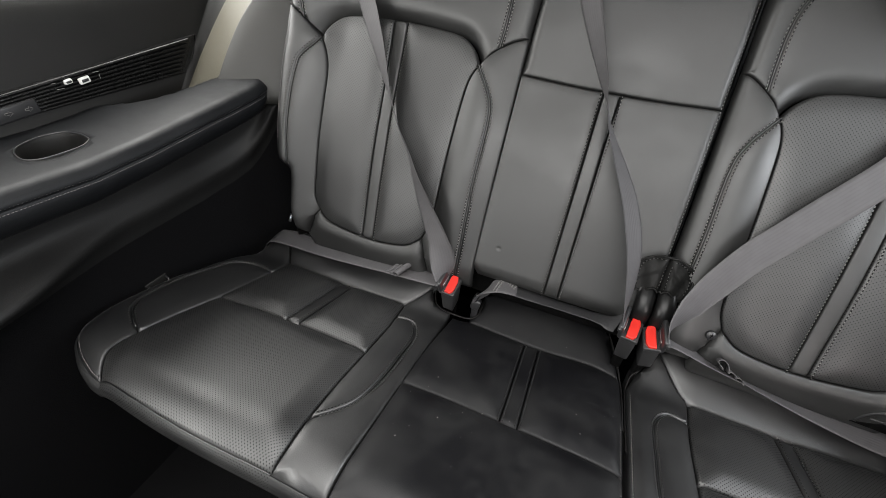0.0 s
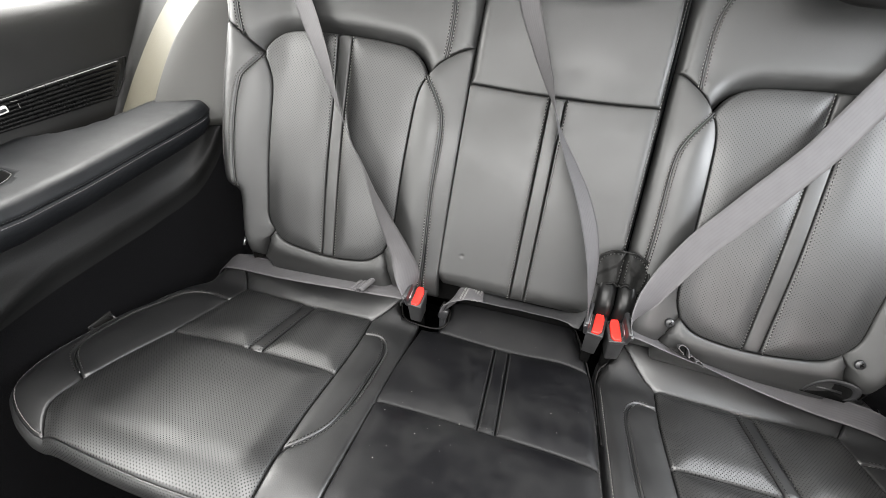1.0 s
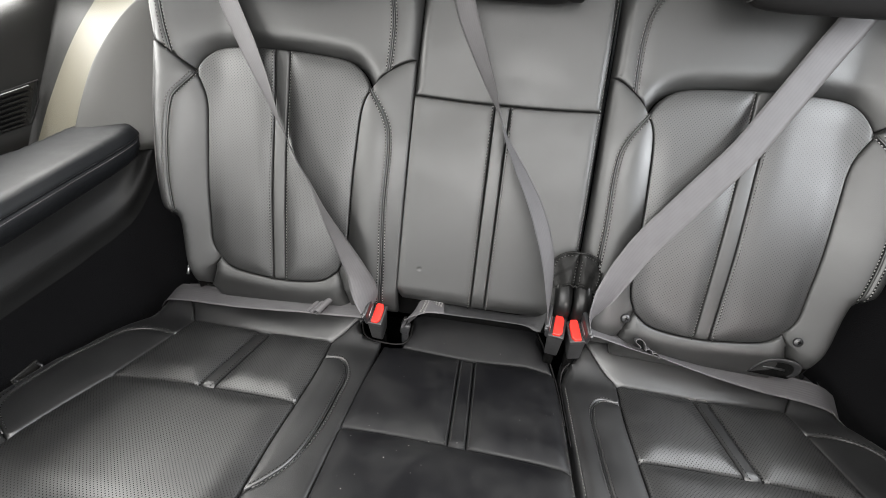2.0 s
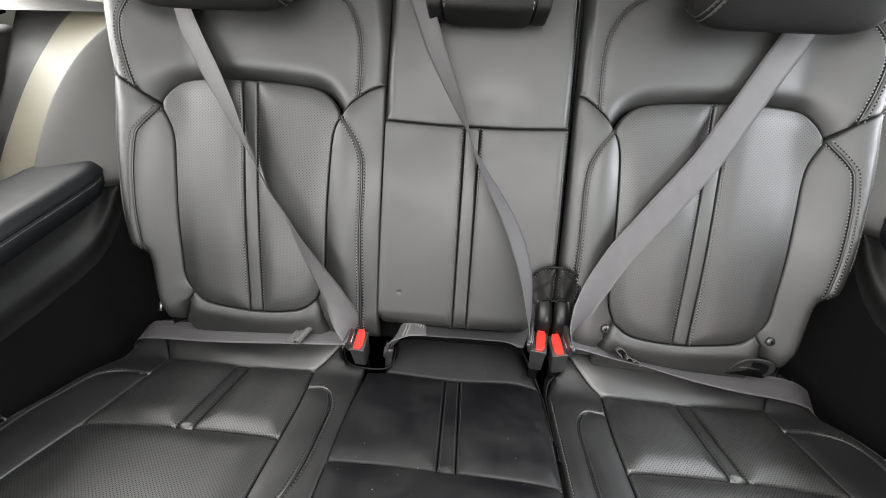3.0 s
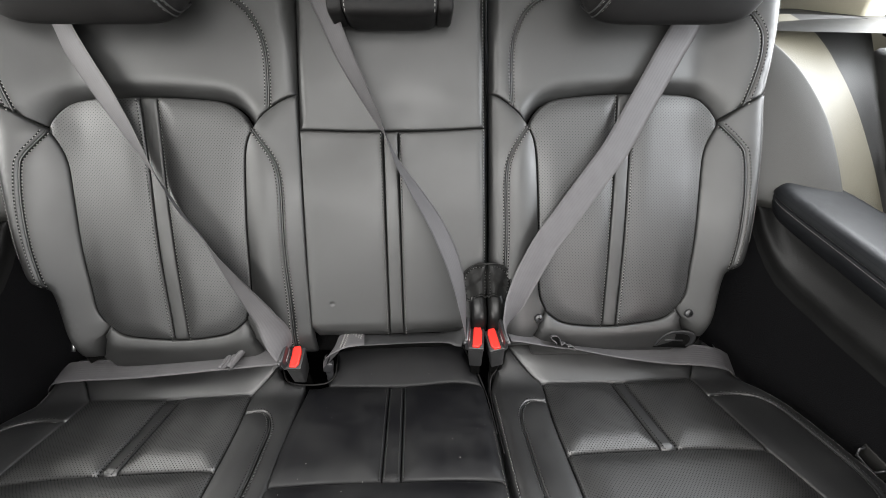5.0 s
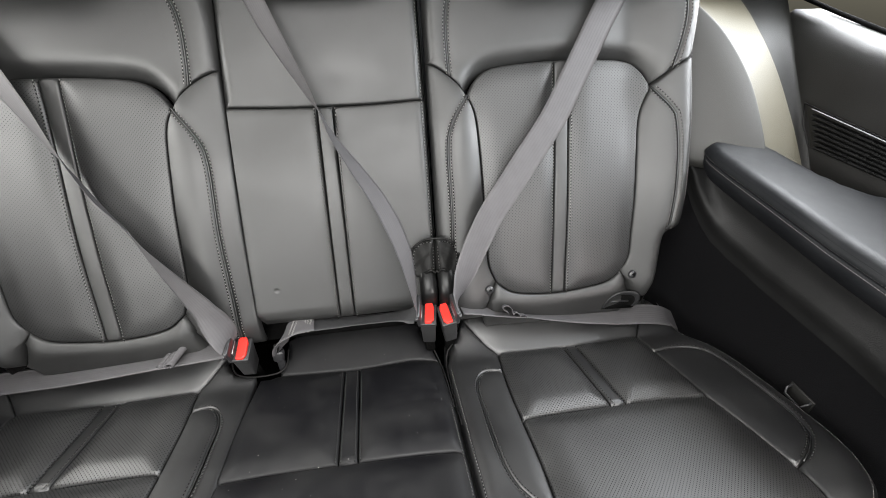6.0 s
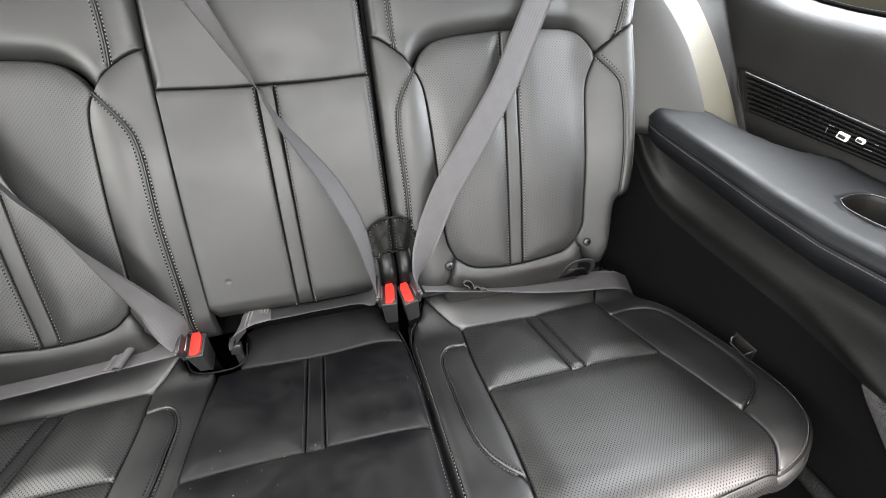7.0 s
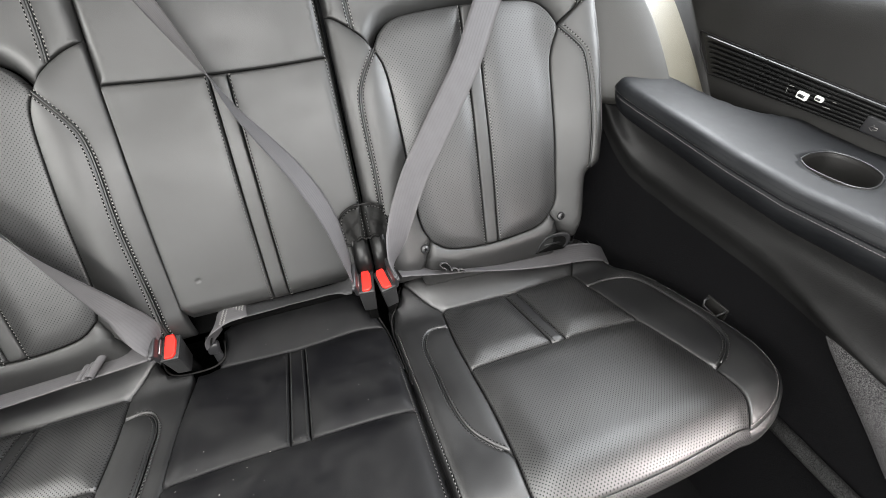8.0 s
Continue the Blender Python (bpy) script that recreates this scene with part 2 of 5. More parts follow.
def inside(p, poly):
    x, y = p[:, 0], p[:, 1]
    hit = np.zeros(len(p), bool)
    x1, y1 = poly[:, 0], poly[:, 1]
    x2, y2 = np.roll(x1, -1), np.roll(y1, -1)
    for a, b, c, d in zip(x1, y1, x2, y2):
        if b == d:
            continue
        hit ^= ((b > y) != (d > y)) & (x < (c - a) * (y - b) / (d - b) + a)
    return hit


def area(poly):
    x, y = poly[:, 0], poly[:, 1]
    return 0.5 * np.sum(x * np.roll(y, -1) - y * np.roll(x, -1))


import functools
from mathutils.geometry import delaunay_2d_cdt


def panel(name, outline, surf, mat, parent, puff=0.004, soft=0.025, groove=0.0055, width=0.0022, skirt=0.012, step=0.009, label="", flip=False, holes=()):
    """A sewn panel: filled outline, rounded down into its seams, its edge turned under."""
    poly = np.array(outline)
    if area(poly) < 0:
        poly = poly[::-1]
    lo, hi = poly.min(0), poly.max(0)
    rows = []
    tangent = np.roll(poly, -1, 0) - np.roll(poly, 1, 0)
    tangent /= np.maximum(np.linalg.norm(tangent, axis=1), 1e-9)[:, None]
    inward = np.stack([-tangent[:, 1], tangent[:, 0]], 1)
    poly = poly + inward * 0.0003
    for off in (0.0006, 0.0015, 0.0030, 0.0050):
        r = poly + inward * off
        r = r[inside(r, poly)]
        rows.append(r[distance(r, poly) > off * 0.93])
    gx, gy = np.meshgrid(np.arange(lo[0], hi[0], step), np.arange(lo[1], hi[1], step * 0.87))
    gx = gx + (np.arange(gx.shape[0]) % 2)[:, None] * step * 0.5
    g = np.stack([gx.ravel(), gy.ravel()], 1)
    g = g[inside(g, poly)]
    g = g[distance(g, poly) > 0.009]
    n = len(poly)
    edges = [(i, (i + 1) % n) for i in range(n)]
    loops = [poly]
    for hole in holes:
        base = sum(len(q) for q in loops)
        edges += [(base + i, base + (i + 1) % len(hole)) for i in range(len(hole))]
        loops.append(np.array(hole))
        g = g[~inside(g, loops[-1]) & (distance(g, loops[-1]) > 0.004)]
        rows = [r[~inside(r, loops[-1])] for r in rows]
    pts = np.vstack(loops + rows + [g])
    if holes:
        vs, _, fs, _, _, _ = delaunay_2d_cdt([Vector(p) for p in pts], edges, [], 0, 1e-6)
    else:
        vs, _, fs, _, _, _ = delaunay_2d_cdt([Vector(p) for p in pts], [], [list(range(n))], 1, 1e-6)
    p = np.array([(v.x, v.y) for v in vs])
    d = distance(p, poly)
    if holes:
        mid = np.array([p[list(f)].mean(0) for f in fs])
        good = inside(mid, poly)
        for hole in loops[1:]:
            good &= ~inside(mid, hole)
        fs = [f for f, ok in zip(fs, good) if ok]
    h = puff * (1 - (1 - np.minimum(d / soft, 1)) ** 2) - groove * (1 - np.minimum(d / width, 1)) ** 2
    xyz = surf(p[:, 0], p[:, 1], h)
    faces = [tuple(f) for f in fs]
    count = {}
    for f in faces:
        for a, b in zip(f, f[1:] + f[:1]):
            count[(a, b)] = count.get((a, b), 0) + 1
    rim = [e for e in count if (e[1], e[0]) not in count]
    ids = {}
    low = []
    for a, b in rim:
        for i in (a, b):
            if i not in ids:
                ids[i] = len(p) + len(low)
                low.append(i)
    under = surf(p[low, 0], p[low, 1], h[low] - skirt)
    verts = np.vstack([xyz, under])
    faces += [(b, a, ids[a], ids[b]) for a, b in rim]
    if flip:
        faces = [f[::-1] for f in faces]
    uv = np.vstack([p, p[low]])
    return mesh_object(name, verts, faces, mat, parent, label, True, uv)


def stitch_row(line, surf, parent, side=0.0, lift=0.0030, pitch=0.0056, length=0.0027, thick=0.0014, name="stitching", mat=None, marks=True):
    """A row of thread stitches along a seam, a little to one side of it."""
    line = np.array(line, float)
    seg = np.linalg.norm(np.diff(line, axis=0), axis=1)
    s = np.concatenate([[0], np.cumsum(seg)])
    verts, faces = [], []
    at = np.arange(pitch * 0.5, s[-1] - length, pitch)
    if len(at) == 0:
        return None
    for k in (0, 1):
        q = np.stack([np.interp(at + k * length, s, line[:, 0]), np.interp(at + k * length, s, line[:, 1])], 1)
        if k == 0:
            a = q
        else:
            b = q
    t = b - a
    t /= np.maximum(np.linalg.norm(t, axis=1), 1e-9)[:, None]
    nrm = np.stack([-t[:, 1], t[:, 0]], 1)
    a, b = a + nrm * side, b + nrm * side
    m = (a + b) / 2
    rings = []
    for c, w, z in ((a, 0.35, -0.0006), (m, 1.0, 0.0), (b, 0.35, -0.0006)):
        for sx, up in ((-0.5, 0.0), (0.0, 0.5), (0.5, 0.0)):
            q = c + nrm * (sx * thick * w)
            rings.append(surf(q[:, 0], q[:, 1], np.full(len(q), lift + z + up * thick)))
    rings = np.stack(rings, 1)
    for i in range(len(at)):
        o = i * 9
        verts.extend(rings[i])
        for j in (0, 3):
            faces += [(o + j, o + j + 1, o + j + 4, o + j + 3), (o + j + 1, o + j + 2, o + j + 5, o + j + 4)]
    if not marks:
        return mesh_object(name, verts, faces, mat or THREAD, parent, "", True)
    dark, dark_faces = [], []
    c = b + t * ((pitch - length) * 0.5)
    wide, half = thick * 0.58, (pitch - length) * 0.48
    corners = [surf((c + nrm * (x * wide) + t * (y * half))[:, 0], (c + nrm * (x * wide) + t * (y * half))[:, 1], np.full(len(c), lift + 0.0002)) for x, y in ((-1, -1), (1, -1), (1, 1), (-1, 1))]
    corners = np.stack(corners, 1)
    for i in range(len(at)):
        dark.extend(corners[i])
        dark_faces.append((4 * i, 4 * i + 1, 4 * i + 2, 4 * i + 3))
    tagged(mesh_object("needle_line", dark, dark_faces, HOLE, parent, "", False), "", "", "", "stuff")
    return mesh_object(name, verts, faces, mat or THREAD, parent, "", True)


def rod(points, radius, seg=10, mat=None, name="rod", parent=None, label=""):
    """A round bar along a line of points."""
    p = [Vector(q) for q in points]
    verts, faces = [], []
    up = Vector((0.3, 0.2, 0.93))
    for i, q in enumerate(p):
        d = (p[min(i + 1, len(p) - 1)] - p[max(i - 1, 0)]).normalized()
        a = d.cross(up).normalized()
        b = d.cross(a)
        for k in range(seg):
            w = 2 * math.pi * k / seg
            verts.append(q + a * (radius * math.cos(w)) + b * (radius * math.sin(w)))
    for i in range(len(p) - 1):
        for k in range(seg):
            faces.append((i * seg + k, i * seg + (k + 1) % seg, (i + 1) * seg + (k + 1) % seg, (i + 1) * seg + k))
    faces += [tuple(range(seg))[::-1], tuple((len(p) - 1) * seg + k for k in range(seg))]
    return mesh_object(name, verts, faces, mat, parent, label)


def welt(line, surf, parent, mat, radius=0.0013, lift=-0.0004, name="welt"):
    """The narrow rolled edge that stands in a topstitched seam."""
    line = np.array(line, float)
    return rod([Vector(q) for q in surf(line[:, 0], line[:, 1], np.full(len(line), lift))], radius, 6, mat, name, parent)


def boxing(name, line, surf, mat, parent, rows, label="", start=-0.004, outward=1.0):
    """The side wall of a cushion: along its edge line, rows of (depth, bulge)."""
    line = np.array(line, float)
    t = np.gradient(line, axis=0)
    t /= np.maximum(np.linalg.norm(t, axis=1), 1e-9)[:, None]
    nrm = np.stack([t[:, 1], -t[:, 0]], 1) * outward
    verts, faces, uv = [], [], []
    n = len(line)
    run = np.concatenate([[0], np.cumsum(np.linalg.norm(np.diff(line, axis=0), axis=1))])
    for depth, bulge in rows:
        q = line + nrm * bulge
        base = surf(line[:, 0], line[:, 1], np.full(n, start - depth))
        flat = surf(q[:, 0], q[:, 1], np.full(n, start - depth))
        verts.extend(base * 0 + np.stack([flat[:, 0], flat[:, 1], flat[:, 2]], 1))
        uv.extend(np.stack([run, np.full(n, depth)], 1))
    for r in range(len(rows) - 1):
        for i in range(n - 1):
            a = r * n + i
            faces.append((a, a + 1, a + n + 1, a + n))
    return mesh_object(name, verts, faces, mat, parent, label, True, uv)


def rounded_box(size, r=0.004, seg=3):
    bm = bmesh.new()
    bmesh.ops.create_cube(bm, size=1)
    bmesh.ops.scale(bm, vec=size, verts=bm.verts)
    bmesh.ops.bevel(bm, geom=bm.edges[:], offset=min(r, min(size) * 0.45), segments=seg, profile=0.5, affect="EDGES")
    return bm


def placed(bm, m):
    bmesh.ops.transform(bm, matrix=m, verts=bm.verts)
    return bm


# ---- seat axes: the backrest plane and the cushion plane ----
RB, RC = radians(24.16), radians(11.86)
OB, VB, NB = np.array((0, 0.8645, 0.8592)), np.array((0, math.sin(RB), math.cos(RB))), np.array((0, -math.cos(RB), math.sin(RB)))
OC, SC, NC = np.array((0, 0.5053, 0.4453)), np.array((0, math.cos(RC), -math.sin(RC))), np.array((0, math.sin(RC), math.cos(RC)))
XA = np.array((1.0, 0, 0))


def smooth_step(a, b, x):
    t = np.clip((x - a) / (b - a), 0, 1)
    return t * t * (3 - 2 * t)


def fall(d, deep, reach):
    return -deep * (1 - np.clip(d / reach, 0, 1)) ** 2


BACK_EDGE = curve([(0.575, -0.43), (0.576, -0.39), (0.584, -0.347), (0.592, -0.268), (0.612, -0.25), (0.620, -0.20), (0.627, -0.114), (0.631, -0.038), (0.629, 0.047),
                   (0.635, 0.097), (0.641, 0.16), (0.640, 0.21), (0.625, 0.255), (0.585, 0.285)])
CUSHION_EDGE = curve([(0.655, 0.24), (0.668, 0.19), (0.695, 0.126), (0.704, 0.02), (0.706, -0.09), (0.699, -0.15), (0.680, -0.196), (0.647, -0.225), (0.614, -0.237), (0.588, -0.239)])


def back_shift(sg, u, v):
    """How far the seams of an outer backrest stand off their mirrored places, outwards."""
    w = np.abs(u)
    if sg > 0:
        return np.interp(w, [0.167, 0.205, 0.25, 0.39, 0.43, 0.53, 0.60, 0.63], [0, -0.001, -0.004, -0.006, -0.006, 0.0, 0.0, 0.003])
    upper = smooth_step(-0.01, 0.02, v)
    outer = np.interp(w, [0.54, 0.59, 0.607, 0.626], [0.0, -0.004, -0.004, 0.002]) * (1 - upper) + np.interp(w, [0.54, 0.57, 0.62, 0.64], [0.0, 0.004, 0.003, 0.007]) * upper
    return np.interp(w, [0.167, 0.19, 0.21, 0.26, 0.39, 0.43, 0.54], [0.0, 0.007, 0.009, 0.007, 0.0, -0.002, 0.0]) + outer


def cushion_shift(sg, u, s):
    """The same for an outer cushion."""
    w = np.abs(u)
    if sg > 0:
        return np.interp(w, [0.167, 0.21, 0.262, 0.40, 0.445, 0.58, 0.61, 0.645, 0.677, 0.697], [0, -0.003, -0.008, 0.0, 0.0, -0.008, -0.012, -0.006, -0.003, 0.002])
    return np.interp(w, [0.191, 0.21, 0.24, 0.27, 0.45, 0.60], [0, 0.016, 0.015, 0.011, 0.011, 0.010]) + 0.011 * smooth_step(0.62, 0.672, w) * smooth_step(0.06, -0.01, s)


def back_depth(u, v):
    """Relief of an outer backrest; u counts outwards from the car's middle."""
    w = np.abs(u)
    d = 0.048 * smooth_step(0.52, 0.635, w)
    d = d + 0.010 * np.exp(-((w - 0.215) / 0.035) ** 2) * smooth_step(0.07, -0.02, v)
    d = d + 0.010 * np.exp(-((v + 0.20) / 0.13) ** 2)
    d = d - 0.035 * smooth_step(-0.36, -0.45, v)
    d = d + fall(distance(np.stack([w, v], 1), BACK_EDGE, False), 0.008, 0.014)
    return d + fall(0.29 - v, 0.03, 0.05)


def back_surface(sg, gap):
    def surf(u, v, h):
        d = back_depth(u, v) + h
        if gap:
            d = d + fall(np.abs(u) - 0.167, 0.008, 0.011)
        return OB + (sg * (u + back_shift(sg, u, v)))[:, None] * XA + v[:, None] * VB + d[:, None] * NB
    return surf


def middle_surface(u, v, h):
    r2 = ((u + 0.124) / 0.0034) ** 2 + ((v + 0.309) / 0.0027) ** 2
    # a small dent with a raised lip low on the left half
    d = h - 0.0021 * np.exp(-r2) + 0.0002 * np.exp(-(np.sqrt(r2) - 1.9) ** 2 * 2.0) + 0.008 * np.exp(-((v + 0.20) / 0.15) ** 2) - 0.010 * smooth_step(-0.345, -0.385, v) + fall(0.160 - u, 0.008, 0.012) + fall(0.29 - v, 0.03, 0.05)
    return OB + u[:, None] * XA + v[:, None] * VB + d[:, None] * NB


def cushion_surface(sg, gap):
    def surf(u, s, h):
        w = np.abs(u)
        d = h + 0.010 * smooth_step(0.58, 0.67, w) * smooth_step(0.2, 0.05, s)
        d = d + 0.058 * smooth_step(0.160, 0.265, s)
        d = d + fall(distance(np.stack([w, s], 1), CUSHION_EDGE, False), 0.012, 0.030) + fall(s + 0.250, 0.022, 0.06)
        if gap:
            d = d + fall(w - 0.167, 0.012, 0.018)
        return OC + (sg * (u + cushion_shift(sg, u, s)))[:, None] * XA + s[:, None] * SC + d[:, None] * NC
    return surf


def middle_cushion_surface(u, s, h):
    d = h + fall(0.163 - u, 0.012, 0.018) + fall(s + 0.250, 0.022, 0.06) + 0.045 * smooth_step(0.172, 0.28, s)
    return OC + u[:, None] * XA + s[:, None] * SC + d[:, None] * NC


# ---- backrests ----
def outer_backrest(parent, sg, gap):
    f = back_surface(sg, gap)
    flip = sg > 0
    inner = 0.167
    seam_in_a = curve([(inner, 0.060), (0.187, 0.050), (0.206, 0.036)])
    seam_in_b = curve([(0.206, 0.036), (0.222, 0.021), (0.236, 0.003)])
    top = curve([(0.236, 0.003), (0.255, 0.030), (0.284, 0.047), (0.343, 0.054), (0.414, 0.057), (0.483, 0.056), (0.530, 0.050), (0.553, 0.031), (0.569, 0.001)])
    seam_out_b = curve([(0.569, 0.001), (0.582, 0.014), (0.598, 0.027)])
    seam_out_a = curve([(0.598, 0.027), (0.614, 0.038), (0.629, 0.047)])
    st_in = curve([(0.206, 0.036), (0.2045, 0.08), (0.205, 0.125), (0.213, 0.162), (0.237, 0.199), (0.284, 0.224), (0.34, 0.235)])
    st_out = curve([(0.598, 0.027), (0.609, 0.071), (0.616, 0.115), (0.612, 0.151), (0.588, 0.190), (0.55, 0.217), (0.50, 0.235)])
    ins_l = curve([(0.236, 0.003), (0.251, -0.038), (0.256, -0.138), (0.259, -0.285), (0.275, -0.337)])
    ins_r = curve([(0.569, 0.001), (0.552, -0.046), (0.547, -0.115), (0.543, -0.198), (0.539, -0.261), (0.536, -0.31), (0.523, -0.338)])
    low = curve([(0.275, -0.337), (0.305, -0.358), (0.348, -0.367), (0.402, -0.370), (0.465, -0.364), (0.500, -0.356), (0.523, -0.338)])
    strip_a = curve([(0.400, 0.0565), (0.397, -0.086), (0.391, -0.199), (0.386, -0.3695)])
    strip_b = curve([(0.430, 0.0568), (0.423, -0.086), (0.418, -0.199), (0.412, -0.3695)])
    bol_in = curve([(0.236, 0.003), (0.205, -0.043), (0.194, -0.088), (0.193, -0.201), (0.190, -0.30), (0.188, -0.41)])
    bol_out = curve([(0.569, 0.001), (0.597, -0.038), (0.604, -0.060), (0.606, -0.114), (0.602, -0.192), (0.594, -0.262)])

    def cut(c, a, b):
        return c[(c[:, 0] >= a - 1e-6) & (c[:, 0] <= b + 1e-6)]

    edge = BACK_EDGE
    k1 = int(np.argmin(np.linalg.norm(edge - (0.629, 0.047), axis=1)))
    k2 = int(np.argmin(np.linalg.norm(edge - (0.594, -0.262), axis=1)))
    def yoke_face(u, v, h):
        near = distance(np.stack([u, v], 1), top, False)
        return f(u, v, h - 0.024 * (1 - np.clip(near / 0.034, 0, 1)) ** 2)
    panel("yoke_panel", chain(st_in, st_out[::-1], seam_out_b[::-1], top[::-1], seam_in_b[::-1]), yoke_face, LEATHER, parent, 0.0024, 0.018, flip=flip)
    panel("yoke_border", chain(seam_in_a, st_in, st_out[::-1], seam_out_a, edge[k1 + 1:], [(0.5, 0.29), (0.3, 0.29), (inner, 0.285)]), f, LEATHER, parent, 0.0022, 0.016, flip=flip)
    panel("insert_panel", chain(cut(top, 0, 0.400), strip_a, cut(low, 0, 0.386)[::-1], ins_l[::-1]), f, LEATHER_PERF_BACK, parent, 0.0065, 0.034, flip=flip, label="perforated black leather insert")
    panel("insert_panel", chain(cut(top, 0.430, 1), ins_r, cut(low, 0.412, 1)[::-1], strip_b[::-1]), f, LEATHER_PERF_BACK, parent, 0.0065, 0.034, flip=flip, label="perforated black leather insert")
    panel("centre_strip", chain(cut(top, 0.400, 0.430), strip_b, cut(low, 0.386, 0.412)[::-1], strip_a[::-1]), f, LEATHER, parent, 0.0014, 0.010, flip=flip)
    panel("inner_bolster", chain(bol_in, [(0.25, -0.41)], [(0.262, -0.37)], ins_l[::-1]), f, LEATHER, parent, 0.0032, 0.022, flip=flip)
    panel("inner_edge_panel", chain(seam_in_a, seam_in_b, bol_in, [(inner - 0.004, -0.41)], curve([(inner - 0.004, -0.41), (inner, 0.06)])), f, LEATHER, parent, 0.0022, 0.016, flip=flip)
    panel("outer_bolster", chain(ins_r, [(0.532, -0.355), (0.548, -0.40)], edge[4:k2 + 1], bol_out[::-1]), f, LEATHER, parent, 0.0034, 0.022, flip=flip)
    panel("outer_edge_panel", chain(seam_out_b, seam_out_a, edge[k1:k2 - 1:-1], bol_out[::-1]), f, LEATHER, parent, 0.0022, 0.016, flip=flip)
    panel("lower_roll", chain(low, [(0.532, -0.355), (0.548, -0.40), (0.54, -0.435), (0.40, -0.442), (0.26, -0.435), (0.25, -0.41), (0.262, -0.37)]), f, LEATHER, parent, 0.010, 0.025, flip=flip)
    for c, sides in ((st_in, (-0.0045, 0.0045)), (st_out, (-0.0045, 0.0045)), (bol_in, (-0.0045, 0.0045)), (bol_out, (-0.0045, 0.0045)), (strip_a, (-0.004,)), (strip_b, (0.004,))):
        for o in sides:
            stitch_row(c, f, parent, o)
    for c in (st_in, st_out, bol_in, bol_out):
        welt(c, f, parent, LEATHER)
    stitch_row(edge[k2 + 8:] - (0.005, 0), f, parent, 0.0, mat=THREAD_EDGE)
    # shell behind the upholstery
    outline = chain(edge[2:], [(0.4, 0.29), (inner, 0.285)])
    boxing("backrest_shell", outline, f, LEATHER_SHADED, parent, [(0, 0), (0.006, 0.003), (0.03, 0.004), (0.07, 0.0), (0.10, -0.02)], outward=1.0)
    return f


def shell_board(parent, u0, u1):
    """The backrest's board, which carries its panels."""
    bm = rounded_box((u1 - u0, 0.03, 0.70), 0.01)
    m = Matrix.Translation(Vector(OB + (u0 + u1) / 2 * XA - 0.075 * VB - 0.075 * NB)) @ Matrix.Rotation(-RB, 4, "X")
    return part("backrest", placed(bm, m), FABRIC_BLACK, parent)


def middle_backrest(parent):
    f = middle_surface
    l, r, a, b = -0.166, 0.160, -0.022, 0.004
    seam = curve([(l, 0.0), (-0.06, -0.004), (0.06, -0.004), (r, 0.0)])
    panel("upper_panel", chain(seam, [(r, 0.29), (l, 0.29)]), f, LEATHER, parent, 0.0020, 0.014, flip=True)
    left = curve([(l, 0.0), (l, -0.36)])
    right = curve([(r, 0.0), (r - 0.003, -0.36)])
    sa, sb = curve([(a, -0.0035), (a, -0.375)]), curve([(b, -0.0035), (b, -0.375)])
    panel("lower_panel", chain(seam[seam[:, 0] <= a], sa, [(l + 0.012, -0.374)], left[::-1]), f, LEATHER, parent, 0.0024, 0.016, step=0.0028, flip=True)
    panel("lower_panel", chain(seam[seam[:, 0] >= b], right, [(r - 0.04, -0.375)], sb[::-1]), f, LEATHER, parent, 0.0024, 0.016, flip=True)
    panel("centre_strip", chain(seam[(seam[:, 0] > a - 1e-3) & (seam[:, 0] < b + 1e-3)], sb, sa[::-1]), f, LEATHER, parent, 0.0014, 0.010, flip=True)
    stitch_row(sa, f, parent, -0.004)
    stitch_row(sb, f, parent, 0.004)
    stitch_row(curve([(r - 0.006, 0.28), (r - 0.006, -0.24)]), f, parent)
    boxing("backrest_shell", curve([(r, -0.37), (r, 0.29)]), f, LEATHER, parent, [(0, 0), (0.006, 0.002), (0.04, 0.003), (0.10, 0.0)])


seat_l = thing("rear_bench_seat", (-0.25, 0.58, 0.0), "wide black leather rear bench section seating two", "car seat")
back_l = shell_board(seat_l, -0.60, 0.145)
outer_backrest(back_l, -1, False)
middle_backrest(back_l)
seat_r = thing("rear_bench_seat", (0.42, 0.58, 0.0), "narrow black leather rear seat section with perforated inserts", "car seat")
back_r = shell_board(seat_r, 0.178, 0.60)
outer_backrest(back_r, 1, True)


# ---- cushions ----
seam_panel = functools.partial(panel, groove=0.0060, width=0.0030)


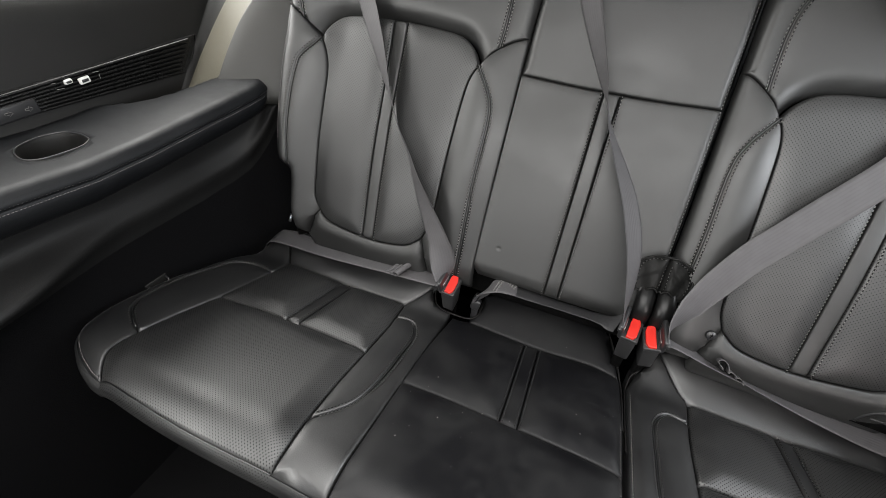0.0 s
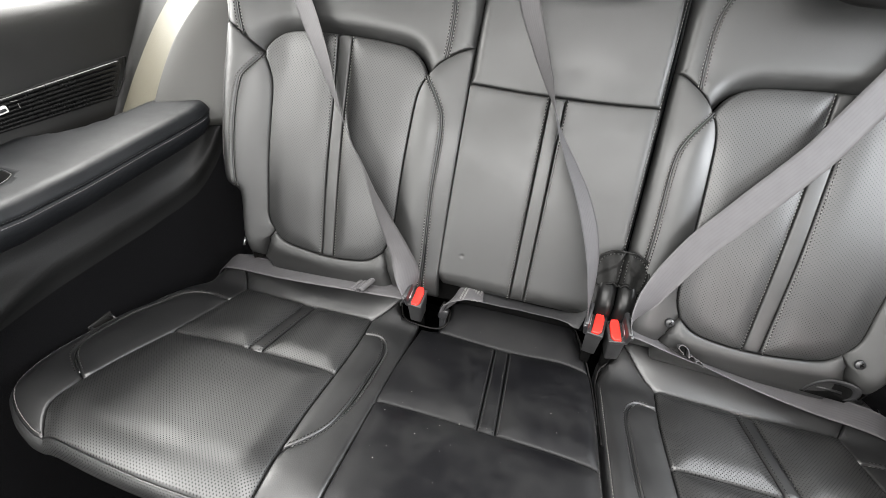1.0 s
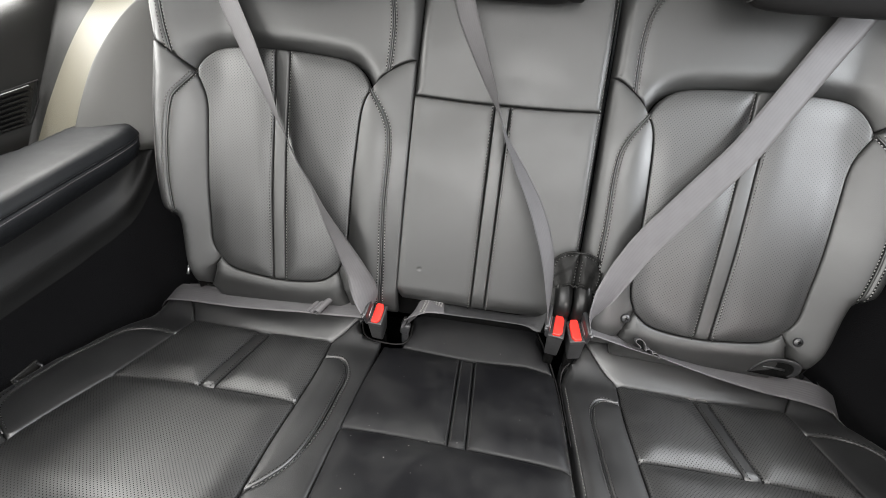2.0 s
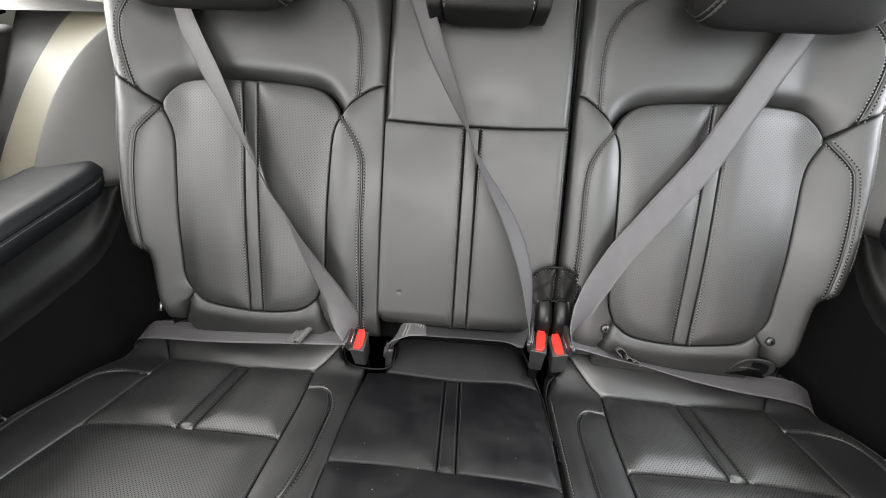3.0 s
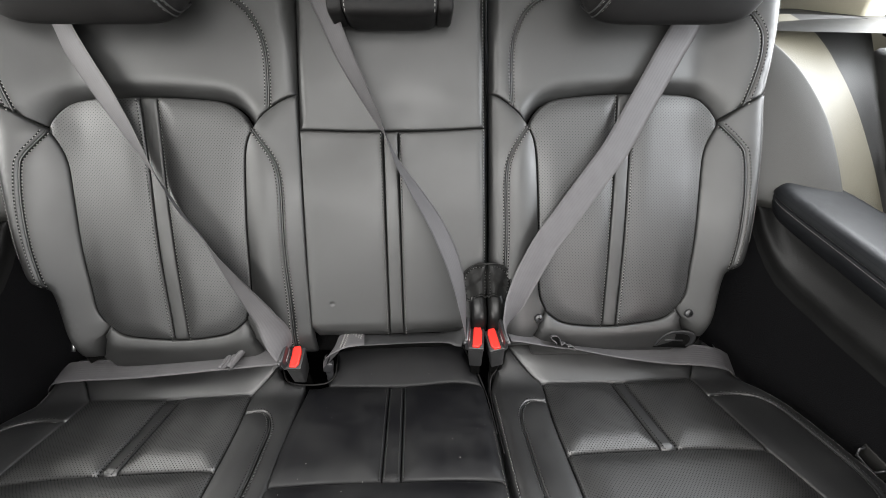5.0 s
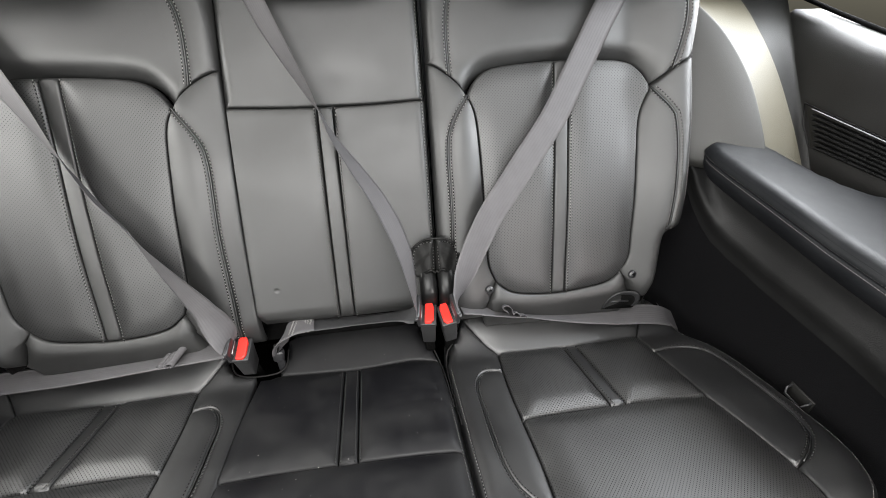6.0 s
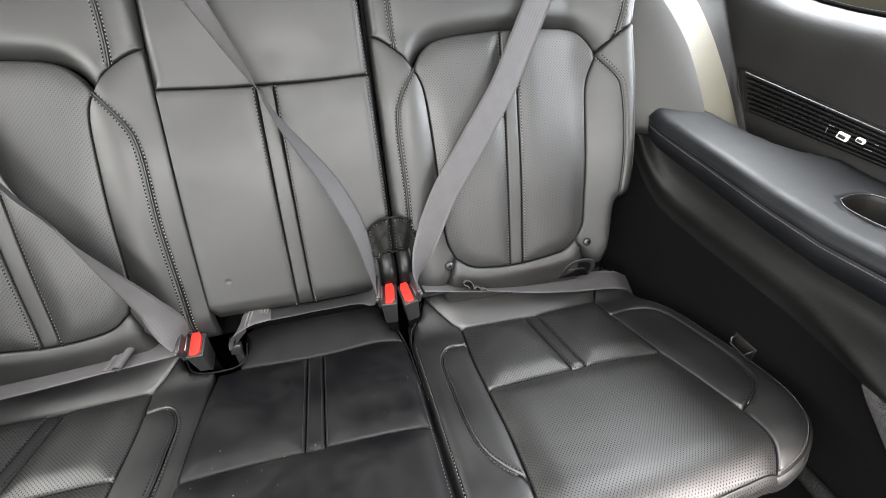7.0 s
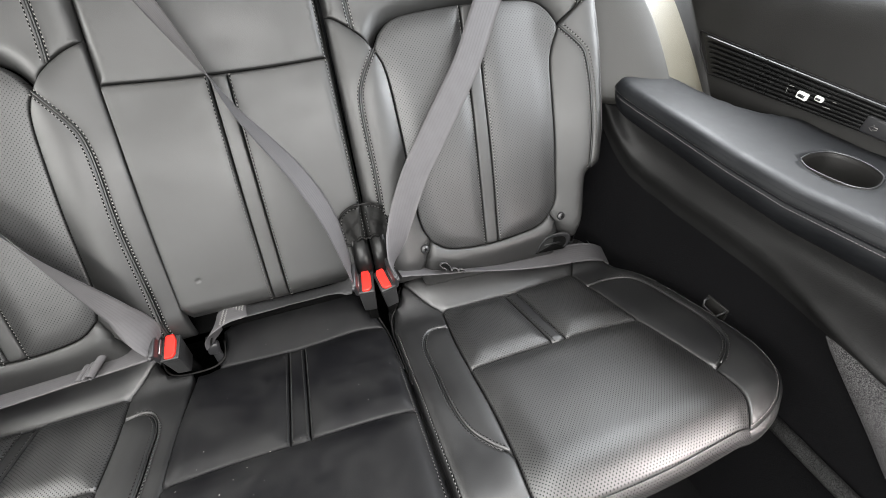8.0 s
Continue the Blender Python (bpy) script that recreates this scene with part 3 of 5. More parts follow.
def outer_cushion(parent, sg, gap, inner):
    f = cushion_surface(sg, gap)
    flip = sg > 0
    ins_l1 = curve([(0.278, 0.173), (0.271, 0.08), (0.270, -0.001)])
    ins_l2 = curve([(0.270, -0.001), (0.270, -0.087), (0.266, -0.166)])
    ins_l3 = curve([(0.266, -0.166), (0.261, -0.214), (0.262, -0.247)])
    ins_r1 = curve([(0.575, 0.173), (0.583, 0.094), (0.593, -0.010)])
    ins_r2 = curve([(0.593, -0.010), (0.606, -0.09), (0.613, -0.157)])
    ins_r3 = curve([(0.613, -0.157), (0.612, -0.19), (0.606, -0.215), (0.588, -0.239)])
    rear = curve([(0.278, 0.173), (0.42, 0.169), (0.575, 0.173)])
    cross = curve([(0.270, -0.001), (0.333, 0.0015), (0.424, 0.001), (0.513, -0.002), (0.593, -0.010)])
    sa, sb = curve([(0.404, 0.1695), (0.417, 0.0010)]), curve([(0.432, 0.1693), (0.444, 0.0008)])
    pad_in = curve([(0.276, 0.123), (0.237, 0.126), (0.213, 0.093), (0.210, 0.03), (0.211, -0.05), (0.219, -0.103), (0.239, -0.138), (0.266, -0.166)])
    pad_out = curve([(0.580, 0.123), (0.632, 0.119), (0.667, 0.088), (0.677, -0.005), (0.677, -0.079), (0.663, -0.12), (0.634, -0.146), (0.613, -0.157)])
    back_in, back_out = curve([(0.278, 0.173), (0.25, 0.20), (0.213, 0.24)]), curve([(0.575, 0.173), (0.60, 0.205), (0.633, 0.24)])

    def cut(c, a, b):
        return c[(c[:, 0] >= a - 2e-3) & (c[:, 0] <= b + 2e-3)]

    front = curve([(0.588, -0.239), (0.42, -0.248), (0.262, -0.247)])
    perf = dict(flip=flip, label="perforated black leather insert")
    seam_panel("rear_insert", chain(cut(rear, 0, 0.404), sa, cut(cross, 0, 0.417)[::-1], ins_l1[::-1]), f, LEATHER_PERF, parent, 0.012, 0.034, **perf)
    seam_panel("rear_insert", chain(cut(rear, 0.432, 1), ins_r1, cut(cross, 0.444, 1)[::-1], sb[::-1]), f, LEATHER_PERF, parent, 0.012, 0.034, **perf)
    seam_panel("insert_strip", chain([(0.404, 0.1695), (0.432, 0.1693)], sb, sa[::-1]), f, LEATHER_SEAT, parent, 0.0012, 0.012, flip=flip)
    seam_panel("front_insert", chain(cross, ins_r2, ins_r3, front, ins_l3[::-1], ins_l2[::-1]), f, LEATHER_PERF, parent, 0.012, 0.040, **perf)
    k = int(np.argmin(np.abs(ins_l1[:, 1] - 0.123)))
    seam_panel("inner_pad", chain(pad_in, ins_l2[::-1], ins_l1[:k:-1]), f, LEATHER_SEAT, parent, 0.0035, 0.02, flip=flip)
    j = int(np.argmin(np.abs(ins_r1[:, 1] - 0.123)))
    seam_panel("outer_pad", chain(pad_out, ins_r2[::-1], ins_r1[:j:-1]), f, LEATHER_SEAT, parent, 0.0035, 0.02, flip=flip)
    if gap:
        rear_in = [(0.205, 0.225), (0.185, 0.20), (inner, 0.172)]
    else:
        rear_in = [(0.235, 0.232), (0.228, 0.215), (0.215, 0.197), (inner, 0.190)]
    seam_panel("inner_border", chain(back_in, rear_in, curve([rear_in[-1], (inner, -0.247)]), ins_l3[::-1], pad_in[::-1], ins_l1[k::-1]), f, LEATHER_SEAT, parent, 0.0022, 0.016, flip=flip)
    seam_panel("outer_border", chain(back_out, CUSHION_EDGE[2:], ins_r3[::-1], pad_out[::-1], ins_r1[j::-1]), f, LEATHER_SEAT, parent, 0.0022, 0.016, flip=flip)
    seam_panel("rear_roll", chain(rear, back_out, [(0.42, 0.30)], [(0.24 if gap else 0.26, 0.27)], back_in[::-1]), f, LEATHER_SEAT, parent, 0.006, 0.03, flip=flip)
    for c in (pad_in, pad_out):
        for o in (-0.0045, 0.0045):
            stitch_row(c[2:-2], f, parent, o, mat=THREAD_DIM)
        welt(c[2:-2], f, parent, LEATHER_SEAT, lift=-0.0015)
    stitch_row(sa, f, parent, 0.004, mat=THREAD_DIM)
    stitch_row(sb, f, parent, -0.004, mat=THREAD_DIM)
    welt(front, f, parent, LEATHER_SEAT, 0.0014, -0.0016, "front_piping")
    stitch_row(CUSHION_EDGE[6:] - (0.003, -0.0015), f, parent, lift=0.0016, pitch=0.0052, length=0.0046, thick=0.0010, marks=False, mat=THREAD_EDGE)
    stitch_row(curve([(inner + 0.006, 0.15), (inner + 0.006, -0.24)]), f, parent, 0) if gap else None
    fascia = front
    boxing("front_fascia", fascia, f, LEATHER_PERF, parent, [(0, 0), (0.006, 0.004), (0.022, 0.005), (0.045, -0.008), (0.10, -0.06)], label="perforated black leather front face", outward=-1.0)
    boxing("side_boxing", CUSHION_EDGE, f, LEATHER_SEAT, parent, [(0, 0), (0.006, 0.004), (0.022, 0.005), (0.045, -0.004), (0.10, -0.05)], outward=-1.0)
    boxing("front_corner", curve([(0.262, -0.247), (inner, -0.248)]), f, LEATHER_SEAT, parent, [(0, 0), (0.006, 0.004), (0.022, 0.005), (0.045, -0.008), (0.10, -0.06)], outward=-1.0)
    if gap:
        welt(curve([(0.207, 0.232), (0.185, 0.20), (inner, 0.172), (inner, 0.02)]), f, parent, LEATHER_SHADED, 0.0016, 0.0, "hem")
        boxing("inner_boxing", curve([(inner, -0.248), (inner, 0.172), (0.185, 0.20), (0.205, 0.225)]), f, LEATHER_SEAT, parent, [(0, 0), (0.006, 0.002), (0.04, 0.003), (0.10, 0.0)], outward=-1.0)
    return f


def middle_cushion(parent):
    f = middle_cushion_surface
    l, r = -0.191, 0.162
    rear = curve([(-0.150, 0.188), (-0.06, 0.183), (0.02, 0.182), (0.10, 0.186), (0.155, 0.176)])
    left1, left2 = curve([(l + 0.007, 0.188), (l - 0.002, 0.07), (l - 0.003, -0.034)]), curve([(l - 0.003, -0.034), (l, -0.247)])
    right1, right2 = curve([(0.155, 0.176), (r, 0.06), (r, -0.044)]), curve([(r, -0.044), (r, -0.247)])
    cross = curve([(l - 0.003, -0.034), (-0.10, -0.032), (0.0, -0.034), (0.10, -0.038), (r, -0.044)])
    sa, sb = curve([(-0.028, 0.1825), (-0.026, -0.0335)]), curve([(0.0, 0.182), (0.002, -0.034)])
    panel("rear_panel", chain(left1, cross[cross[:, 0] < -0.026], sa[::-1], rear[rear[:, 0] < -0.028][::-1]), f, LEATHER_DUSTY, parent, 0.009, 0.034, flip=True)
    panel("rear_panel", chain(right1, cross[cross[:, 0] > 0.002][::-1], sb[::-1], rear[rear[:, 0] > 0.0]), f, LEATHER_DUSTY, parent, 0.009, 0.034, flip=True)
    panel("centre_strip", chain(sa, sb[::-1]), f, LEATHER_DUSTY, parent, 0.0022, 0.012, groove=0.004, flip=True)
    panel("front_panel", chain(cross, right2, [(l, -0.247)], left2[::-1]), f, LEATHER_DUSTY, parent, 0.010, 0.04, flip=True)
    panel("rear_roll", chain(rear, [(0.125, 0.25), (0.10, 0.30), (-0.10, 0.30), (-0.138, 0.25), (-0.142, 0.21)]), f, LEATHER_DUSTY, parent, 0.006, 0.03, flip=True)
    for c in (sa, sb):
        for o in (-0.004, 0.004):
            stitch_row(c, f, parent, o, mat=THREAD_DIM)
    stitch_row(curve([(r - 0.006, 0.06), (r - 0.006, -0.24)]), f, parent)
    welt(curve([(0.112, 0.275), (0.125, 0.25), (0.155, 0.176), (r, 0.06)]), f, parent, LEATHER_SHADED, 0.0016, 0.0, "hem")
    boxing("front_fascia", curve([(r, -0.247), (l, -0.247)]), f, LEATHER_DUSTY, parent, [(0, 0), (0.006, 0.004), (0.022, 0.005), (0.045, -0.008), (0.10, -0.06)], outward=-1.0)
    boxing("side_boxing", curve([(r, -0.248), (r, 0.06), (0.155, 0.176), (0.125, 0.25), (0.10, 0.30)]), f, LEATHER, parent, [(0, 0), (0.006, 0.002), (0.04, 0.002), (0.10, 0.0)], outward=1.0)


def seat_base(parent, u0, u1):
    """The pan under the cushion, which carries its panels, and the plinth below."""
    bm = rounded_box((u1 - u0 - 0.08, 0.36, 0.30), 0.02)
    part("seat_plinth", placed(bm, Matrix.Translation(((u0 + u1) / 2, 0.58, 0.15))), CARPET_WALL, parent)
    bm = rounded_box((u1 - u0, 0.42, 0.06), 0.015)
    m = Matrix.Translation(Vector(OC + (u0 + u1) / 2 * XA + 0.05 * SC - 0.125 * NC)) @ Matrix.Rotation(-RC, 4, "X")
    return part("cushion", placed(bm, m), FABRIC_BLACK, parent)


pan_l = seat_base(seat_l, -0.66, 0.15)
outer_cushion(pan_l, -1, False, 0.191)
middle_cushion(pan_l)
pan_r = seat_base(seat_r, 0.18, 0.66)
outer_cushion(pan_r, 1, True, 0.167)


def back_point(u, v, off=0.0):
    return Vector(OB + u * XA + v * VB + off * NB)


def cushion_point(u, s, off=0.0):
    return Vector(OC + u * XA + s * SC + off * NC)


def back_matrix(u, v, off=0.0, turn=0.0):
    """A pose on the backrest: x across, y into the seat, z up along it."""
    return Matrix.Translation(back_point(u, v, off)) @ Matrix.Rotation(-RB, 4, "X") @ Matrix.Rotation(turn, 4, "Y")


# ---- bolts and child-seat anchor on the narrow backrest ----
for u, v in ((0.2555, -0.347), (0.5415, -0.346)):
    bm = bmesh.new()
    bmesh.ops.create_cone(bm, cap_ends=True, segments=24, radius1=0.0085, radius2=0.0065, depth=0.005)
    bmesh.ops.bevel(bm, geom=[e for e in bm.edges if len(e.link_faces) == 2 and max(len(f.verts) for f in e.link_faces) > 4], offset=0.001, segments=2, affect="EDGES")
    off = float(back_depth(np.array([u]), np.array([v]))[0]) + 0.0065
    bolt = part("bolt", placed(bm, back_matrix(u, v, off) @ Matrix.Rotation(radians(90), 4, "X")), PLASTIC, back_r, "black domed bolt head")
    for a in (0, 90):
        part("recess", placed(rounded_box((0.007, 0.0012, 0.0016), 0.0004, 1), back_matrix(u, v, off + 0.0026, radians(a + 20))), HOLE, bolt)

hoop = curve([(0.491, -0.418), (0.495, -0.403), (0.503, -0.390), (0.516, -0.382), (0.541, -0.380), (0.555, -0.386), (0.560, -0.402), (0.556, -0.416)], 0.004)


def anchor_face(u, v, h):
    return OB + u[:, None] * XA + v[:, None] * VB + (back_depth(u, v) + 0.009 + h)[:, None] * NB


# flat near-black sheet in place of the shade inside the anchor's opening
panel("anchor_mouth_shade", chain(hoop, [(0.554, -0.422), (0.492, -0.422)]), anchor_face, HOLE, back_r, 0.0, 0.01, groove=0.0, skirt=0.004, flip=True)
centre = np.array((0.526, -0.425))
band = chain(hoop, (centre + (hoop - centre) * 0.80)[::-1])
panel("anchor_surround", band, lambda u, v, h: anchor_face(u, v, h + 0.002), PLASTIC_MATTE, back_r, 0.002, 0.004, groove=0.0, skirt=0.005, label="matte black child-seat anchor surround", flip=True)
rod([Vector(anchor_face(np.array([u]), np.array([-0.404]), np.array([0.001]))[0]) for u in (0.508, 0.525, 0.542)], 0.0022, 8, PLASTIC_MATTE, "anchor_bar", back_r)

# ---- headrests ----
def pillow(name, size, power, mat, parent, m, label="", seg=40):
    """A rounded cushion block."""
    verts, faces = [], []
    def sp(x, p):
        return math.copysign(abs(x) ** p, x)
    for i in range(seg + 1):
        b = -math.pi / 2 + math.pi * i / seg
        for j in range(seg * 2):
            a = 2 * math.pi * j / (seg * 2)
            v = Vector((sp(math.cos(b), power) * sp(math.cos(a), power) * size[0] / 2,
                        sp(math.cos(b), power) * sp(math.sin(a), power) * size[1] / 2, sp(math.sin(b), power) * size[2] / 2))
            verts.append(m @ v)
    w = seg * 2
    for i in range(seg):
        for j in range(w):
            faces.append((i * w + j, i * w + (j + 1) % w, (i + 1) * w + (j + 1) % w, (i + 1) * w + j))
    return mesh_object(name, verts, faces, mat, parent, label)


def outer_headrest(parent, sg):
    m = back_matrix(sg * 0.440, 0.243, 0.108) @ Matrix.Rotation(radians(48), 4, "X")
    head = pillow("headrest", (0.285, 0.110, 0.200), 0.36, LEATHER_SHADED, parent, m, "black leather headrest with stitched side seams")
    # welted seams that run over the inner shoulder
    for du in (0.0, 0.009):
        line = []
        for k in range(40):
            t = k / 39
            u = -sg * (0.133 - 0.055 * t - du)
            w = -0.086 + 0.130 * t
            line.append((u, w))
        pts = []
        for u, w in line:
            x, z = abs(u) / 0.1425, abs(w) / 0.100
            inner = max(0.0, 1 - x ** (2 / 0.36) - z ** (2 / 0.36)) ** (0.36 / 2)
            pts.append(m @ Vector((u, -0.055 * inner - 0.0004, w)))
        rod(pts, 0.0012, 6, LEATHER, "welt", head)
        thread = [(pts[i] + Vector((sg * 0.003, -0.0006, 0)), pts[i + 1] + Vector((sg * 0.003, -0.0006, 0))) for i in range(0, 39, 2)]
        tv, tf = [], []
        for a, b in thread:
            o = len(tv)
            d = Vector((0.0005, 0, 0))
            up = Vector((0, -0.0005, 0.0003))
            tv += [a - d, a + up, a + d, b - d, b + up, b + d]
            tf += [(o, o + 1, o + 4, o + 3), (o + 1, o + 2, o + 5, o + 4)]
        mesh_object("stitching", tv, tf, THREAD, head)
    for du in (-0.06, 0.06):
        rod([back_point(sg * 0.440 + du, 0.30, -0.02), back_point(sg * 0.440 + du, 0.22, 0.01)], 0.006, 12, METAL, "post", parent)


outer_headrest(seat_l, -1)
outer_headrest(seat_r, 1)


def middle_headrest(parent):
    m = back_matrix(0.002, 0.205, 0.048)
    head = pillow("headrest", (0.150, 0.085, 0.100), 0.30, LEATHER_SHADED, parent, m, "small black leather headrest with stitched ends")
    for sg in (-1, 1):
        pillow("end_cap", (0.028, 0.075, 0.100), 0.35, LEATHER_SHADED, head, back_matrix(0.002 + sg * 0.0835, 0.209, 0.046), "leather end cap")
        pts = [back_point(0.002 + sg * 0.0675, 0.160 + 0.005 * k, 0.0912 - (0.012 if k == 0 else 0.003 if k == 1 else 0)) for k in range(18)]
        tv, tf = [], []
        for i in range(0, 17):
            o = len(tv)
            a, b = pts[i], pts[i] + (pts[i + 1] - pts[i]) * 0.62
            d, up = Vector((0.0006, 0, 0)), Vector((0, -0.0006, 0.0003))
            tv += [a - d, a + up, a + d, b - d, b + up, b + d]
            tf += [(o, o + 1, o + 4, o + 3), (o + 1, o + 2, o + 5, o + 4)]
        mesh_object("stitching", tv, tf, THREAD, head)


middle_headrest(seat_l)


# piped lip round the buckle well of the wide cushion
lip = curve([(-0.243, 0.228), (-0.231, 0.203), (-0.213, 0.193), (-0.19, 0.190), (-0.165, 0.190), (-0.148, 0.194), (-0.137, 0.206), (-0.136, 0.232)], 0.004)
rod([cushion_point(u, q, 0.003 + 0.045 * float(smooth_step(0.172, 0.28, np.array(q)))) for u, q in lip], 0.0018, 8, LEATHER_SHADED, "well_piping", pan_l)


# ---- belts ----
def ribbon(name, points, across, width, mat, parent, label="", thick=0.0014, curl=0.0):
    """Webbing along the points; across: the direction of its width at each point."""
    p = curve(points, 0.006)
    # directions carried along by arc length
    P = np.array(points, float)
    s0 = np.concatenate([[0], np.cumsum(np.linalg.norm(np.diff(P, axis=0), axis=1))])
    s1 = np.concatenate([[0], np.cumsum(np.linalg.norm(np.diff(p, axis=0), axis=1))])
    s1 = s1 / s1[-1] * s0[-1]
    A = np.array(across, float)
    d = np.stack([np.interp(s1, s0, A[:, k]) for k in range(3)], 1)
    t = np.gradient(p, axis=0)
    t /= np.linalg.norm(t, axis=1)[:, None]
    d -= (d * t).sum(1)[:, None] * t
    d /= np.linalg.norm(d, axis=1)[:, None]
    n = np.cross(t, d)
    cols = 9
    verts, uv, faces = [], [], []
    for side in (1, -1):
        for k in range(cols):
            x = (k / (cols - 1) - 0.5)
            edge = thick * (0.5 if 0 < k < cols - 1 else 0.15)
            verts.append(p + d * (x * width) + n * (side * edge + curl * (4 * x * x - 0.5)))
            uv.append(np.stack([np.full(len(p), x * width), s1], 1))
    m = len(p)
    verts, uv = np.vstack(verts), np.vstack(uv)
    def vid(side, k, i):
        return (side * cols + k) * m + i
    for i in range(m - 1):
        for k in range(cols - 1):
            faces.append((vid(0, k, i), vid(0, k + 1, i), vid(0, k + 1, i + 1), vid(0, k, i + 1)))
            faces.append((vid(1, k, i), vid(1, k, i + 1), vid(1, k + 1, i + 1), vid(1, k + 1, i)))
        for k in (0, cols - 1):
            faces.append((vid(0, k, i), vid(0, k, i + 1), vid(1, k, i + 1), vid(1, k, i)))
    return mesh_object(name, verts, faces, mat, parent, label, True, uv)


def turned(points, turns):
    """Width directions: square to the run in the seat's plane, turned about the run by the given degrees."""
    P = [Vector(q) for q in points]
    out = []
    for i, a in enumerate(turns):
        t = (P[min(i + 1, len(P) - 1)] - P[max(i - 1, 0)]).normalized()
        d = Vector(NB).cross(t).normalized()
        out.append(tuple(Matrix.Rotation(radians(a), 3, t) @ d))
    return out


BELT = 0.048


def sewn_tab(parent, at, along, across, mat, size=1.0, wide=BELT, tall=1.0):
    """The sewn fold that keeps the tongue from sliding: pleats and a standing loop."""
    t, w = Vector(along).normalized(), Vector(across).normalized()
    n = t.cross(w).normalized()
    if n.z < 0:
        n = -n
    pleats = ((-0.015, 0.0), (-0.0135, 0.0035), (-0.010, 0.0050), (-0.0075, 0.0035), (-0.0070, 0.0014), (-0.0055, 0.0045), (-0.002, 0.0058), (0.0, 0.0040),
              (0.0005, 0.0016), (0.002, 0.0055), (0.005, 0.0105), (0.009, 0.0125), (0.0125, 0.0110), (0.0135, 0.0075), (0.011, 0.0045), (0.0075, 0.0035), (0.006, 0.0008))
    line = curve([(a * size, b * size * tall) for a, b in pleats], 0.0006)
    run = np.concatenate([[0], np.cumsum(np.linalg.norm(np.diff(line, axis=0), axis=1))])
    verts, uv, faces = [], [], []
    for k in range(9):
        x = (k / 8 - 0.5) * wide
        for (a, b), r in zip(line, run):
            verts.append(Vector(at) + t * float(a) + n * float(b) + w * x)
            uv.append((x, r))
    m = len(line)
    for k in range(8):
        for i in range(m - 1):
            faces.append((k * m + i, k * m + i + 1, (k + 1) * m + i + 1, (k + 1) * m + i))
    ob = mesh_object("sewn_fold", verts, faces, mat, parent, "sewn fold of webbing", True, uv)
    mod = ob.modifiers.new("thickness", "SOLIDIFY")
    mod.thickness, mod.offset = 0.0012, 0.0


def buckle(at, deep, axis, label, tongue_side=-1.0):
    """Receptacle seen on its narrow face: a long red button on its end, the covered tongue beside it. at: its upper front lip."""
    z = Vector(axis).normalized()
    x = Vector(deep).cross(z).normalized()
    y = z.cross(x)
    m = Matrix((x, y, z)).transposed().to_4x4()
    m.translation = Vector(at)
    s = tongue_side
    ob = thing("seat_belt_buckle", tuple(m @ Vector((0, 0.02, -0.07))), label, "buckle", "rear seat belt buckles")
    bm = rounded_box((0.0275, 0.042, 0.062), 0.0030, 3)
    for v in bm.verts:
        k = (v.co.z + 0.031) / 0.062
        v.co.x *= 0.82 + 0.18 * k
        v.co.y = (v.co.y + 0.021) * (0.72 + 0.28 * k) - 0.021 + 0.002 * (1 - k)
    body = part("body", placed(bm, m @ Matrix.Translation((0, 0.0215, -0.0345))), PLASTIC_BUCKLE, ob, "black plastic receptacle")
    part("collar", placed(rounded_box((0.0288, 0.0434, 0.0085), 0.0022, 3), m @ Matrix.Translation((0, 0.0210, -0.0043))), PLASTIC_BUCKLE, body)
    # the button: a long slab with cut corners on its free side
    w, e = 0.0080, 0.0398
    plan = [(-w, 0.0), (w - 0.0045, 0.0), (w, 0.0065), (w, e - 0.009), (w - 0.0035, e), (-w + 0.0016, e), (-w, e - 0.004)]
    bm = bmesh.new()
    base = bm.faces.new([bm.verts.new((-s * px, py, 0.0)) for px, py in plan])
    out = bmesh.ops.extrude_face_region(bm, geom=[base])
    for v in out["geom"]:
        if isinstance(v, bmesh.types.BMVert):
            v.co.z = 0.0055 + 0.06 * v.co.y
    bmesh.ops.recalc_face_normals(bm, faces=bm.faces[:])
    bmesh.ops.bevel(bm, geom=bm.edges[:], offset=0.0011, segments=2, profile=0.5, affect="EDGES")
    part("release_button", placed(bm, m @ Matrix.Translation((-s * 0.0022, 0.0010, -0.0008))), RED, ob, "red release button", smooth=False)
    # the tongue's moulded cover, with the slot bar that carries the webbing
    bm = rounded_box((0.0080, 0.044, 0.036), 0.0035, 3)
    for v in bm.verts:
        k = (v.co.z + 0.018) / 0.036
        v.co.x += s * 0.0025 * k * k
        v.co.y *= 1.0 + 0.12 * k
    tongue = part("tongue", placed(bm, m @ Matrix.Translation((s * 0.0145, 0.022, 0.0080))), PLASTIC, ob, "black covered belt tongue")
    part("tongue_plate", placed(rounded_box((0.0026, 0.026, 0.020), 0.0010, 2), m @ Matrix.Translation((s * 0.0118, 0.022, -0.001))), METAL, tongue)
    part("slot_bar", placed(rounded_box((0.0060, 0.054, 0.0085), 0.0028, 3), m @ Matrix.Translation((s * 0.0185, 0.021, 0.0190))), PLASTIC, tongue)
    part("stalk", placed(rounded_box((0.018, 0.012, 0.07), 0.004, 2), m @ Matrix.Translation((0, 0.026, -0.095))), FABRIC_BLACK, ob)
    return ob


